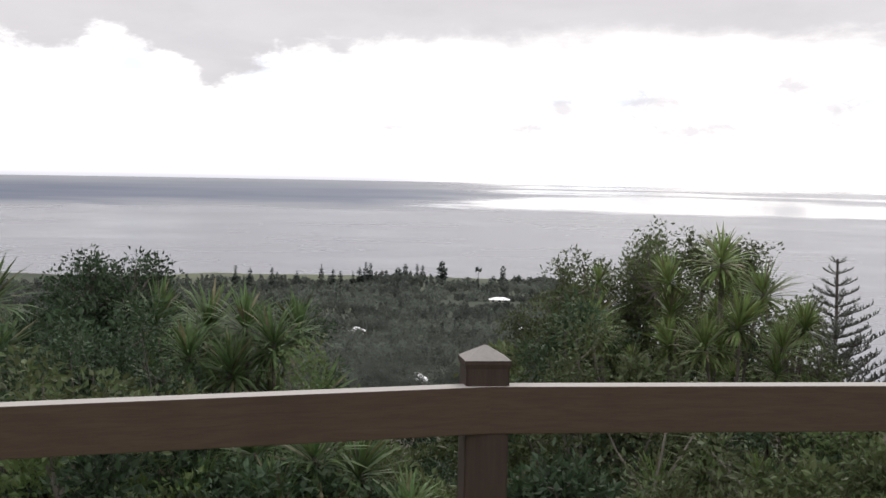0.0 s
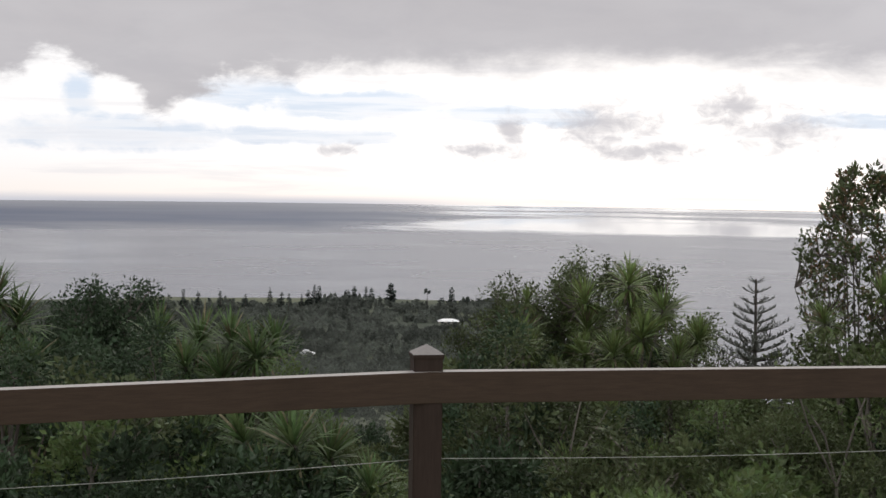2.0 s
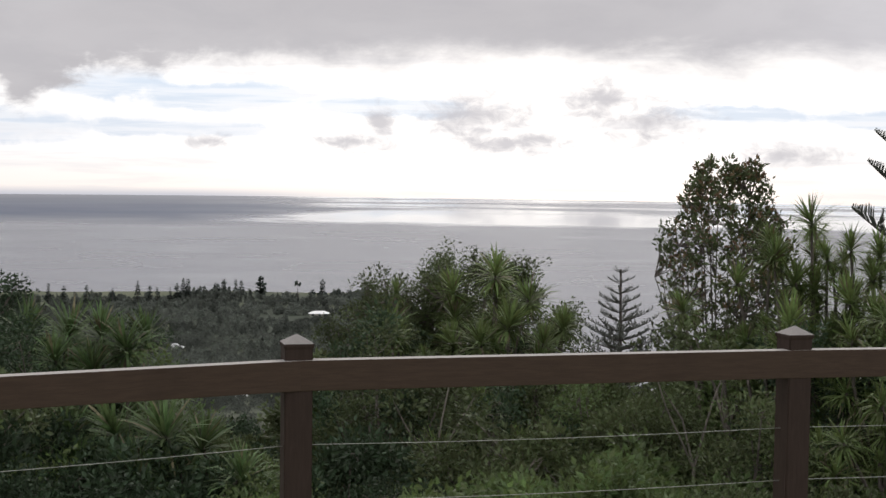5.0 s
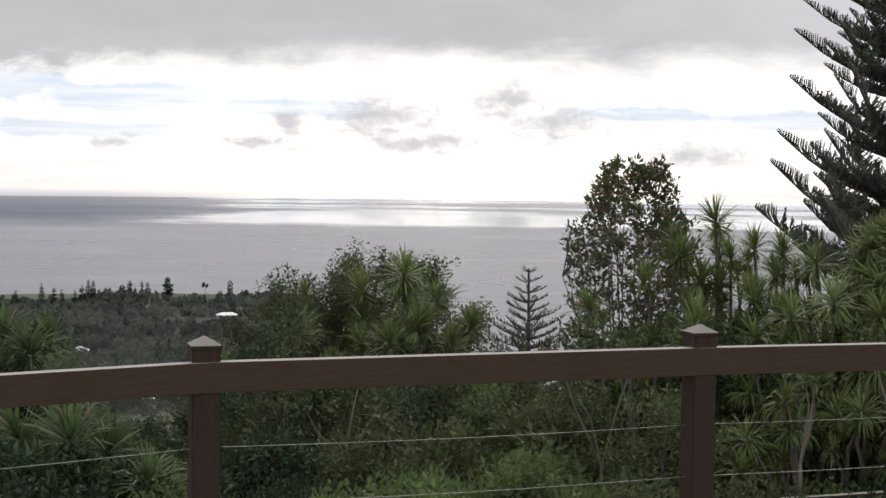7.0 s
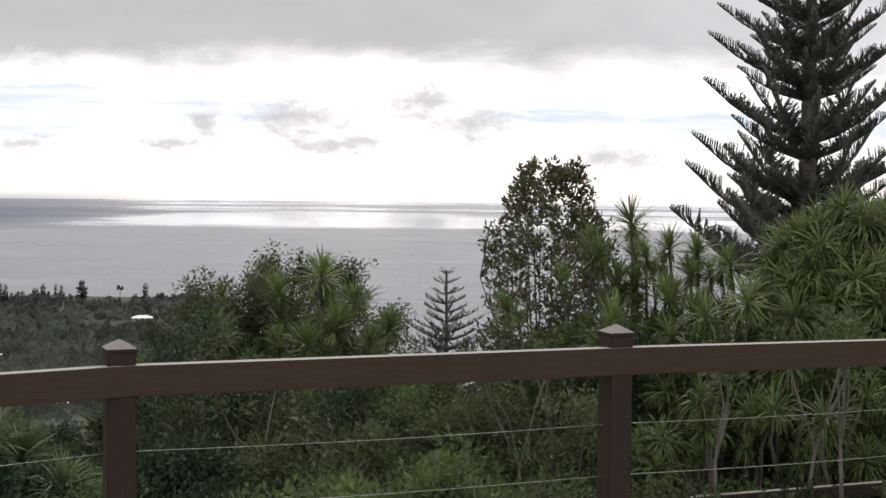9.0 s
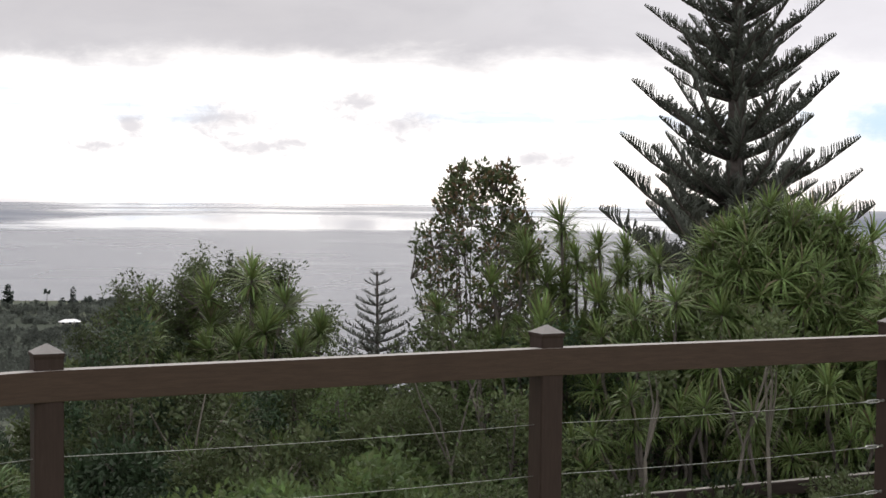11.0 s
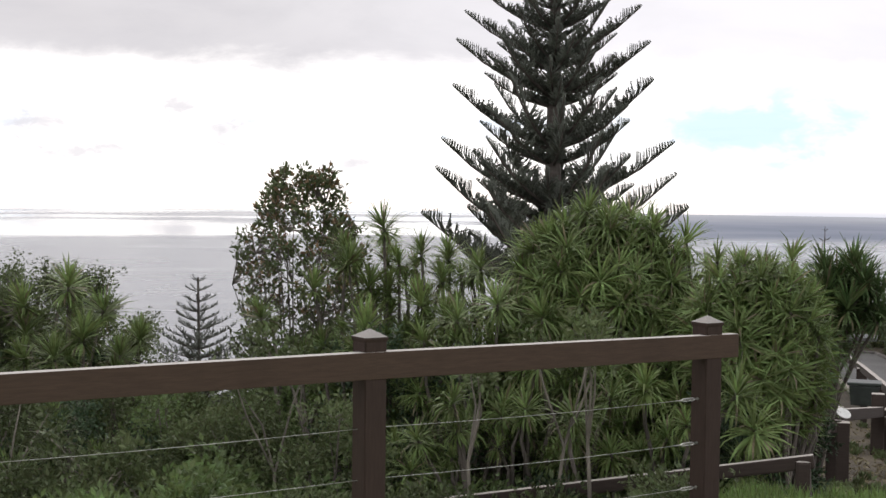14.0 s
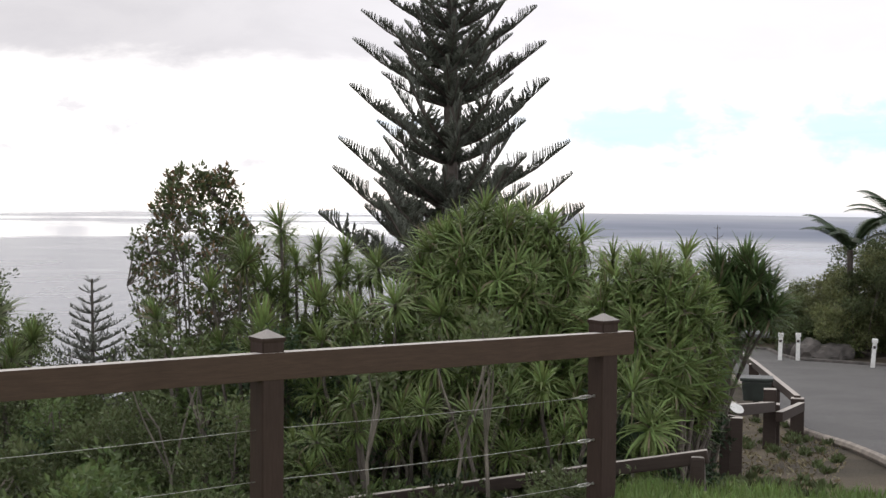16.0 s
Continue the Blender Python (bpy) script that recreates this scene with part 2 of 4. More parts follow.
def ground_material():
    m = bpy.data.materials.new("grass_and_soil")
    m.use_nodes = True
    q = Graph(m.node_tree)
    co = q.add("ShaderNodeTexCoord").outputs["Object"]
    xyz = q.add("ShaderNodeSeparateXYZ", {0: co}).outputs
    wide, mid, fine = q.noise(co, 0.006, 5.0), q.noise(co, 0.35, 5.0), q.noise(co, 9.0, 6.0, 0.7)
    field = q.mix(q.ramp(wide, 0.4, 0.62), rgb(0.050, 0.060, 0.042), rgb(0.115, 0.125, 0.078))
    soil = q.mix(q.ramp(mid, 0.35, 0.7), rgb(0.040, 0.034, 0.025), rgb(0.10, 0.082, 0.058))
    lawn = q.mix(q.ramp(fine, 0.35, 0.7), rgb(0.075, 0.11, 0.03), rgb(0.14, 0.19, 0.055))
    r = q.math("SQRT", q.math("ADD", q.math("POWER", xyz[0], 2.0), q.math("POWER", xyz[1], 2.0)))
    near = q.math("ADD", r, q.math("MULTIPLY", mid, 0.8))
    c = q.mix(q.ramp(near, 9.0, 9.8), lawn, soil)
    c = q.mix(q.ramp(r, 70.0, 160.0), c, field)
    p = q.add("ShaderNodeBsdfPrincipled", {"Base Color": c, "Roughness": 0.95, "Specular IOR Level": 0.15})
    bn = q.add("ShaderNodeBump", {"Strength": 0.6, "Distance": 0.05, "Height": fine})
    q.put(p.inputs["Normal"], bn.outputs[0])
    q.add("ShaderNodeOutputMaterial", {"Surface": p.outputs[0]})
    return m


def sea_material():
    """Open water: calm slicks mirror the low sky, ruffled water scatters it."""
    m = bpy.data.materials.new("sea_water")
    m.use_nodes = True
    q = Graph(m.node_tree)
    co = q.add("ShaderNodeTexCoord").outputs["Object"]
    xyz = q.add("ShaderNodeSeparateXYZ", {0: co}).outputs
    r = q.math("SQRT", q.math("ADD", q.math("POWER", xyz[0], 2.0), q.math("POWER", xyz[1], 2.0)))
    a = q.math("MULTIPLY", q.math("ARCTAN2", xyz[0], xyz[1]), 57.2958)
    streak = q.noise(q.vec(q.math("MULTIPLY", a, 0.10), q.math("MULTIPLY", r, 0.0022)), 1.0, 6.0, 0.6, 0.4)
    ripple = q.noise(q.vec(q.math("MULTIPLY", xyz[0], 0.004), q.math("MULTIPLY", xyz[1], 0.0012)), 0.5, 2.0, 0.5, 0.3)
    s0 = q.math("SUBTRACT", streak, 0.5)
    # calm water far out towards the light
    rr = q.math("ADD", r, q.math("MULTIPLY", s0, 900.0))
    aa = q.math("ADD", a, q.math("MULTIPLY", s0, 14.0))
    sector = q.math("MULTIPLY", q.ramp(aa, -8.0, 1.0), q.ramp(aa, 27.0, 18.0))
    bands = q.ramp(q.noise(q.vec(q.math("MULTIPLY", a, 0.07), q.math("MULTIPLY", r, 0.0045), 5.0), 1.0, 5.0, 0.6, 0.3), 0.42, 0.56)
    calm = q.math("MULTIPLY", q.ramp(rr, 2880.0, 3120.0), sector)
    calm = q.math("MULTIPLY", calm, q.math("SUBTRACT", 1.0, q.math("MULTIPLY", q.ramp(r, 3400.0, 3900.0), q.math("MULTIPLY", bands, 0.8))))
    # far sides: rougher water, fading at the horizon
    ruffle_shade = q.math("MULTIPLY", q.ramp(rr, 2750.0, 3300.0), q.math("SUBTRACT", 1.0, sector))
    ruffle_shade = q.math("MULTIPLY", ruffle_shade, q.ramp(r, 4850.0, 3700.0, 0.40, 1.0))
    fleck = q.noise(q.vec(q.math("MULTIPLY", a, 0.14), q.math("MULTIPLY", q.math("LOGARITHM", r, 2.718), 11.0), 3.0), 1.0, 4.0, 0.5, 0.2)
    rough = q.math("SUBTRACT", 0.25, q.math("MULTIPLY", calm, 0.225))
    rough = q.math("ADD", rough, q.math("MULTIPLY", q.math("SUBTRACT", fleck, 0.5), q.math("SUBTRACT", 0.26, q.math("MULTIPLY", calm, 0.22))))
    rough = q.math("ADD", rough, q.math("MULTIPLY", ruffle_shade, 0.20))
    rough = q.math("MAXIMUM", 0.02, q.math("ADD", rough, q.math("MULTIPLY", q.math("SUBTRACT", ripple, 0.5), q.math("SUBTRACT", 0.20, q.math("MULTIPLY", calm, 0.18)))))
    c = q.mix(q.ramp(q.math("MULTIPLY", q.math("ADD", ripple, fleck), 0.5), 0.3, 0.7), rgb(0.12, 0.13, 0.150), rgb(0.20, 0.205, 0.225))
    # cloud shade on the far sides, put in as a darker blue
    c = q.mix(ruffle_shade, c, rgb(0.045, 0.066, 0.115))
    p = q.add("ShaderNodeBsdfPrincipled", {"Base Color": c, "Roughness": rough, "IOR": 1.33})
    q.add("ShaderNodeOutputMaterial", {"Surface": p.outputs[0]})
    return m


M_GROUND, M_SEA = ground_material(), sea_material()


# ------------------------------------------------------------------ mesh helpers
class Build:
    """Gathers vertices and faces of one mesh."""

    def __init__(self):
        self.v, self.f, self.m = [], [], []

    def face_block(self, verts, faces, slot=0):
        n = len(self.v)
        self.v.extend(tuple(p) for p in verts)
        self.f.extend(tuple(i + n for i in f) for f in faces)
        self.m.extend([slot] * len(faces))

    def tube(self, pts, radii, sides=6, cap=True, slot=0):
        pts = [Vector(p) for p in pts]
        n0, rings = len(self.v), len(pts)
        d = (pts[-1] - pts[0]).normalized()
        ref = Vector((1, 0, 0)) if abs(d.x) < 0.8 else Vector((0, 1, 0))
        for i, p in enumerate(pts):
            d = (pts[min(i + 1, rings - 1)] - pts[max(i - 1, 0)]).normalized()
            u = d.cross(ref).normalized()
            w = d.cross(u)
            for k in range(sides):
                a = 2 * math.pi * k / sides
                self.v.append(tuple(p + radii[i] * (math.cos(a) * u + math.sin(a) * w)))
        for i in range(rings - 1):
            for k in range(sides):
                k2 = (k + 1) % sides
                self.f.append((n0 + i * sides + k, n0 + i * sides + k2, n0 + (i + 1) * sides + k2, n0 + (i + 1) * sides + k))
                self.m.append(slot)
        if cap:
            self.f.append(tuple(n0 + k for k in range(sides))[::-1])
            self.f.append(tuple(n0 + (rings - 1) * sides + k for k in range(sides)))
            self.m += [slot, slot]

    def mesh(self, name, mats, smooth=False):
        me = bpy.data.meshes.new(name)
        me.from_pydata(self.v, [], self.f)
        for mt in (mats if isinstance(mats, (list, tuple)) else [mats]):
            me.materials.append(mt)
        if any(self.m):
            me.polygons.foreach_set("material_index", self.m)
        if smooth:
            me.polygons.foreach_set("use_smooth", [True] * len(me.polygons))
        me.update()
        return me


def part(name, data, mat, parent, label="", at=None):
    """One mesh object under a thing or a part. data: a Build, a bmesh or a mesh."""
    if isinstance(data, Build):
        data = data.mesh(name, mat)
    elif isinstance(data, bmesh.types.BMesh):
        bm, data = data, bpy.data.meshes.new(name)
        bm.to_mesh(data)
        bm.free()
        data.materials.append(mat)
    ob = new(name, data)
    ob.parent = parent
    if at is not None:
        ob.matrix_basis = at
    if label:
        ob["label"] = label
    return ob


def thing(name, place, label, category, group="", kind="", turn=0.0):
    ob = new(name)
    ob.empty_display_size = 0.1
    ob.matrix_basis = pose(*place, 0, 0, turn)
    return tagged(ob, label, category, group, kind)


def block(sx, sy, sz, bevel=0.006, at=(0, 0, 0)):
    bm = bmesh.new()
    bmesh.ops.create_cube(bm, size=1.0, matrix=Matrix.Translation(at) @ Matrix.Diagonal((sx, sy, sz, 1)))
    if bevel:
        bmesh.ops.bevel(bm, geom=list(bm.edges), offset=bevel, segments=2, affect="EDGES", profile=0.6)
    return bm


def leaf_cloud(rng, centres, spread, count, size, upright=0.2, squash=1.0):
    """Many folded leaves round each centre. Returns vertex and face arrays."""
    c = np.repeat(np.asarray(centres, float), count, axis=0)
    n = len(c)
    off = rng.normal(size=(n, 3))
    off /= np.linalg.norm(off, axis=1)[:, None] + 1e-9
    off *= (rng.random((n, 1)) ** 0.5) * spread
    off[:, 2] *= squash
    p = c + off
    axis = off / spread + rng.normal(size=(n, 3)) * 0.7 + np.array([0, 0, upright])
    axis /= np.linalg.norm(axis, axis=1)[:, None] + 1e-9
    side = np.cross(axis, rng.normal(size=(n, 3)))
    side /= np.linalg.norm(side, axis=1)[:, None] + 1e-9
    up = np.cross(side, axis)
    ln = size * rng.uniform(0.6, 1.3, (n, 1))
    w = ln * 0.24
    quad = np.stack([p, p + axis * ln * 0.45 + side * w + up * w * 0.4, p + axis * ln, p + axis * ln * 0.45 - side * w + up * w * 0.4], 1)
    verts = quad.reshape(-1, 3)
    i = np.arange(n)[:, None] * 4
    faces = np.concatenate([i + np.array([[0, 1, 2]]), i + np.array([[0, 2, 3]])])
    return verts, faces


def array_mesh(name, verts, faces, mat):
    me = bpy.data.meshes.new(name)
    me.from_pydata(np.asarray(verts).tolist(), [], np.asarray(faces).tolist())
    me.materials.append(mat)
    me.update()
    return me


# ------------------------------------------------------------------ ground and sea
def lerp_table(d, table):
    xs, ys = zip(*table)
    return float(np.interp(d, xs, ys))


STEEP = [(0, 0), (7.6, 0), (8.6, -0.4), (10, -0.9), (13, -1.5), (20, -2.7), (30, -4.6), (100, -17), (350, -55), (600, -80),
         (1000, -103), (1250, -114), (1330, -118), (1480, -131), (1700, -140)]
SHELF = [(0, 0), (8.6, 0.03), (9.6, -0.35), (20, -2.25), (30, -3.3), (54, -4.75), (72, -5.3), (100, -14), (350, -63), (600, -90), (760, -131), (1700, -140)]
CAPE = [(0, 0), (7.6, 0), (8.6, -0.4), (10, -0.9), (13, -1.4), (20, -1.9), (30, -2.7), (45, -6), (100, -25), (350, -85), (560, -131), (1700, -140)]
REAR = [(0, 0), (60, 0), (200, -8), (700, -60), (1000, -131), (1700, -140)]


def smooth(a, b, x):
    t = min(1.0, max(0.0, (x - a) / (b - a)))
    return t * t * (3 - 2 * t)


def ground_z(x, y):
    d, a = math.hypot(x, y), math.degrees(math.atan2(x, y))
    z = lerp_table(d, STEEP)
    if d > 900:
        z -= 8.0 * smooth(-5.2, -8.5, a) * smooth(900, 1200, d) * smooth(1500, 1300, d)
    z = z + (lerp_table(d, CAPE) - z) * smooth(-0.5, 3.0, a)
    z = z + (lerp_table(d, SHELF) - z) * smooth(25.0, 30.0, a)
    z = z + (lerp_table(d, REAR) - z) * max(smooth(60, 90, a), smooth(-40, -70, a))
    if d > 25:
        z += (noise.noise((x * 0.01, y * 0.01, 0)) * 3.0) * smooth(60, 250, d) + noise.noise((x * 0.1, y * 0.1, 3)) * 0.25 * smooth(60, 100, d)
    elif d > 1:
        z += noise.noise((x * 0.6, y * 0.6, 3)) * 0.03
    return z


def ground():
    angles = np.concatenate([np.arange(-26, 46, 0.75), np.arange(46, 334, 6.0)])
    radii = np.concatenate([[0.3], np.arange(2, 16, 0.5), np.geomspace(16, 1700, 95)])
    b = Build()
    b.v = [(r * math.sin(radians(a)), r * math.cos(radians(a)), ground_z(r * math.sin(radians(a)), r * math.cos(radians(a)))) for r in radii for a in angles]
    na = len(angles)
    b.f = [(i * na + k, i * na + (k + 1) % na, (i + 1) * na + (k + 1) % na, (i + 1) * na + k) for i in range(len(radii) - 1) for k in range(na)]
    b.f.append(tuple(range(na))[::-1])
    b.m = [0] * len(b.f)
    b.f = [f[::-1] for f in b.f]
    ob = new("ground", b.mesh("ground", M_GROUND, smooth=True))
    tagged(ob, "grassy hillside with bare soil falling to far fields", "ground", kind="structure")


ground()
bm = bmesh.new()
bmesh.ops.create_circle(bm, cap_ends=True, segments=256, radius=SEA_R)
me = bpy.data.meshes.new("water")
bm.to_mesh(me)
bm.free()
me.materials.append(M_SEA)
sea = new("water", me)
sea.location = (0, 0, SEA_Z)
tagged(sea, "wide grey sea with bright calm slicks", "sea", kind="structure")

# ------------------------------------------------------------------ fence
RAIL_TOP = 0.97
POSTS = [(-2.30, 5.26), (-0.31, 6.19), (1.88, 6.67), (3.90, 7.21)]


def fence():
    base = thing("fence", (0, 0, 0), "brown stained timber post-and-rail fence with steel wires", "fence")
    pb = bmesh.new()
    s, top = 0.0575, 1.015
    rings = [(-0.3, s), (top, s), (top + 0.012, s + 0.004), (top + 0.022, s + 0.004), (top + 0.056, 0.004)]
    vs = [[pb.verts.new((sx * w, sy * w, z)) for sx, sy in ((-1, -1), (1, -1), (1, 1), (-1, 1))] for z, w in rings]
    for r0, r1 in zip(vs, vs[1:]):
        for k in range(4):
            pb.faces.new((r0[k], r0[(k + 1) % 4], r1[(k + 1) % 4], r1[k]))
    pb.faces.new(vs[-1])
    bmesh.ops.bevel(pb, geom=[e for e in pb.edges if abs((e.verts[0].co - e.verts[1].co).z) > 0.5], offset=0.005, segments=2, affect="EDGES")
    post_mesh = bpy.data.meshes.new("post")
    pb.to_mesh(post_mesh)
    pb.free()
    post_mesh.materials.append(M_POST)
    heads = []
    for i, (x, y) in enumerate(POSTS):
        j = min(i, len(POSTS) - 2)
        d = Vector(POSTS[j + 1]) - Vector(POSTS[j])
        a = math.degrees(math.atan2(d.y, d.x))
        heads.append(a)
        lift = (0.0, 0.0, 0.0, -0.03)[i]
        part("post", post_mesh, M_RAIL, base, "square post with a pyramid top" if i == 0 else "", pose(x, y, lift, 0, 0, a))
    for i in range(len(POSTS) - 1):
        p, q = Vector(POSTS[i]), Vector(POSTS[i + 1])
        d = (q - p).normalized()
        face = Vector((d.y, -d.x))
        z0, z1 = RAIL_TOP, RAIL_TOP - (0.03 if i == 2 else 0.0)
        end = 0.17 if i == 2 else 0.0
        a = math.degrees(math.atan2(d.y, d.x))
        ln = (q - p).length + end
        mid = (p + d * ln / 2) + face * (s + 0.004 - 0.0325)
        rb = block(ln + 0.006, 0.065, 0.125, 0.003)
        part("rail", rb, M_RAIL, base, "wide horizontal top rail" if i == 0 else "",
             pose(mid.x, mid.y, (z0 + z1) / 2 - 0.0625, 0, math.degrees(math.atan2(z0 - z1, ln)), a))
        for k, wz in enumerate((0.615, 0.378, 0.14)):
            w = Build()
            n = 9
            pts = [(p.x + (q.x - p.x) * t, p.y + (q.y - p.y) * t, wz - (0.015 if i == 2 else 0) * t - 0.012 * math.sin(math.pi * t)) for t in np.linspace(0.025, 0.975, n)]
            w.tube(pts, [0.0017] * n, 5)
            wire = part("wire", w, M_STEEL, base, "thin steel wire" if i + k == 0 else "")
            if i == 2:
                e, f = Vector(pts[-1]), Vector(pts[-2])
                u = (f - e).normalized()
                t = Build()
                t.tube([e + u * 0.01, e + u * 0.03], [0.004, 0.004], 6)
                for sgn in (-1, 1):
                    o = Vector((0, 0, sgn * 0.007))
                    t.tube([e + u * 0.03 + o * 0.3, e + u * 0.04 + o, e + u * 0.11 + o, e + u * 0.12 + o * 0.3], [0.0028] * 4, 5)
                t.tube([e + u * 0.12, e + u * 0.17], [0.004, 0.003], 6)
                t.tube([e - u * 0.01, e + u * 0.012], [0.008, 0.008], 8)
                part("turnbuckle", t, M_STEEL, wire, "bright steel wire tensioner")


fence()


# ------------------------------------------------------------------ strap-leaved plants
def strap_head_mesh(seed, leaves, droop, dry=0.08, first=5, fan=108, green=M_STRAP):
    """A rosette of long narrow leaves, radius about 1."""
    rng = np.random.default_rng(seed)
    b = Build()
    for i in range(leaves):
        u = (i + 0.5) / leaves
        tilt = radians(first + fan * u ** 0.75 + rng.normal() * 10)
        a = i * 2.39996 + rng.normal() * 0.25
        ln = (0.50 + 0.55 * math.sin(math.pi * min(1, 0.75 * u + 0.18))) * rng.uniform(0.75, 1.15)
        wd = rng.uniform(0.020, 0.036)
        bend = droop * rng.uniform(0.4, 1.3) * (0.3 + u)
        p = Vector((0, 0, -0.22 * u))
        out = Vector((math.cos(a), math.sin(a), 0))
        sd = Vector((-math.sin(a), math.cos(a), 0))
        rows, th = [], tilt
        for k, w in enumerate((0.45, 1.0, 0.85, 0.05)):
            rows.append((p - sd * wd * w, p + sd * wd * w))
            p = p + (out * math.sin(th) + Vector((0, 0, math.cos(th)))) * ln / 3
            th = min(th + bend * (0.35 if k == 0 else 0.75), 2.9)
        vs = [q for r in rows for q in r]
        brown = rng.random() < (dry if u < 0.85 else 0.35)
        b.face_block(vs, [(0, 1, 3, 2), (2, 3, 5, 4), (4, 5, 7, 6)], 1 if brown else 0)
    return b.mesh("leaf_head", [green, M_STRAP_DRY])


DROOPING = [strap_head_mesh(31 + k, n, d, 0.05, 16, 112) for k, (n, d) in enumerate(((90, 1.0), (105, 1.3), (95, 1.15), (85, 1.5), (100, 0.8), (80, 1.7)))]
HEADS = [strap_head_mesh(11 + k, n, d) for k, (n, d) in enumerate(((110, 0.40), (135, 0.65), (145, 0.85), (115, 0.28), (125, 0.7)))]
# rosettes in the leaf colour darkened for shade
SHADED_HEADS = [strap_head_mesh(51 + k, n, d, 0.05, green=M_STRAP_SHADED) for k, (n, d) in enumerate(((120, 0.5), (140, 0.75), (130, 0.95), (115, 0.4)))]


def strap_plant(rng, foot, heads, label, bark=M_STEM, kinds=HEADS, gather=0.82, hub=None):
    """A clump of cane stems that fork up to leaf rosettes. heads: x, y, z, diameter."""
    fz = ground_z(*foot) - 0.05
    t = thing("strap_leaf_plant", (foot[0], foot[1], fz), label, "plant", group="strap-leaf plants")
    for n, (x, y, z, dia) in enumerate(heads):
        r = dia * 0.62
        p = Vector((x - foot[0], y - foot[1], z - fz - 0.15 * r))
        root = Vector((p.x * gather, p.y * gather, 0)) + Vector((rng.uniform(-0.15, 0.15), rng.uniform(-0.1, 0.1), 0))
        root.z = ground_z(foot[0] + root.x, foot[1] + root.y) - fz - 0.05
        mid = root.lerp(p, 0.5) + Vector((rng.uniform(-0.12, 0.12), rng.uniform(-0.1, 0.1), 0.1))
        pts = [root, root.lerp(mid, 0.5) + Vector((rng.uniform(-0.05, 0.05), 0, 0)), mid, mid.lerp(p, 0.55) + Vector((rng.uniform(-0.05, 0.05), 0, 0)), p]
        b = Build()
        b.tube(pts, [0.020, 0.017, 0.015, 0.013, 0.011], 6, cap=False)
        part("stem", b, bark, t)
        aim = (p - mid).normalized() * 0.4 + Vector((rng.uniform(-0.55, 0.55), rng.uniform(-0.35, 0.45), 1.0))
        if hub:
            aim = (Vector((x, y, z)) - Vector(hub)).normalized() + Vector((0, 0, 0.45)) + Vector(rng.normal(size=3)) * 0.22
        m = Matrix.Translation(p) @ aim.to_track_quat("Z", "Y").to_matrix().to_4x4() @ pose(0, 0, 0, 0, 0, rng.uniform(0, 360)) @ Matrix.Diagonal((r, r, r, 1))
        part("leaf_head", kinds[int(rng.integers(len(kinds)))], M_STRAP, t, at=m)
    return t


def around(rng, heads, n, sx, sy, lo, hi, low_z, limit=90):
    """More rosettes under and behind the given ones, so that the clump is full."""
    out = list(heads)
    for _ in range(n):
        x, y, z, s = heads[int(rng.integers(len(heads)))]
        x, y = x + rng.normal() * sx, y + rng.normal() * sy + 0.15
        if math.degrees(math.atan2(x, y)) > limit:
            continue
        out.append((x, y, max(low_z, z - rng.uniform(lo, hi) - 0.4 * rng.random() ** 2), s * rng.uniform(0.62, 1.0)))
    return out


rng = np.random.default_rng(5)
left_heads = [(-2.65, 11.70, 0.48, 0.54), (-2.34, 11.77, 0.45, 0.58), (-2.07, 11.62, 0.47, 0.53), (-1.85, 11.45, 0.39, 0.52), (-1.75, 11.77, 0.44, 0.49), (-2.36, 11.36, 0.31, 0.52), (-2.06, 11.21, 0.25, 0.51)]
strap_plant(rng, (-2.1, 11.7), around(rng, left_heads, 26, 0.28, 0.3, 0.2, 0.9, -1.2), "dense clump of strap-leaved plants below the fence, coloured darker for shade", kinds=SHADED_HEADS)
edge_heads = [(-3.79, 11.39, 0.81, 0.54), (-3.65, 11.43, 0.61, 0.54), (-3.74, 11.19, 0.40, 0.53), (-3.45, 11.07, 0.34, 0.47)]
strap_plant(rng, (-3.5, 11.4), around(rng, edge_heads, 8, 0.2, 0.25, 0.1, 0.7, -1.2), "strap-leaved plant beside a dark round-headed tree", kinds=SHADED_HEADS)
low_heads = [(-1.70, 10.06, 0.01, 0.57), (-1.35, 9.91, 0.02, 0.59), (-1.11, 9.94, -0.06, 0.52), (-0.82, 9.56, -0.20, 0.50), (-1.99, 10.00, -0.04, 0.53), (-1.49, 9.69, -0.20, 0.51), (-2.58, 10.28, 0.01, 0.47)]
strap_plant(rng, (-1.1, 10.2), around(rng, low_heads, 18, 0.35, 0.3, 0.1, 0.5, -1.3), "low strap-leaved plants on the slope, coloured darker for shade", kinds=SHADED_HEADS)
mid_heads = [(1.06, 13.16, 0.84, 0.47), (0.70, 13.28, 0.68, 0.42), (1.33, 12.93, 0.64, 0.46), (0.13, 13.00, 0.37, 0.51), (1.13, 12.55, 0.47, 0.52), (0.89, 12.47, 0.31, 0.46), (0.67, 12.68, 0.28, 0.42), (1.66, 13.20, 0.37, 0.35), (1.44, 12.72, 0.28, 0.38), (0.79, 10.97, -0.01, 0.49)]
strap_plant(rng, (1.15, 13.0), around(rng, mid_heads, 34, 0.26, 0.25, 0.05, 0.7, -1.6), "strap-leaved plants with pale green rosettes under a small tree")
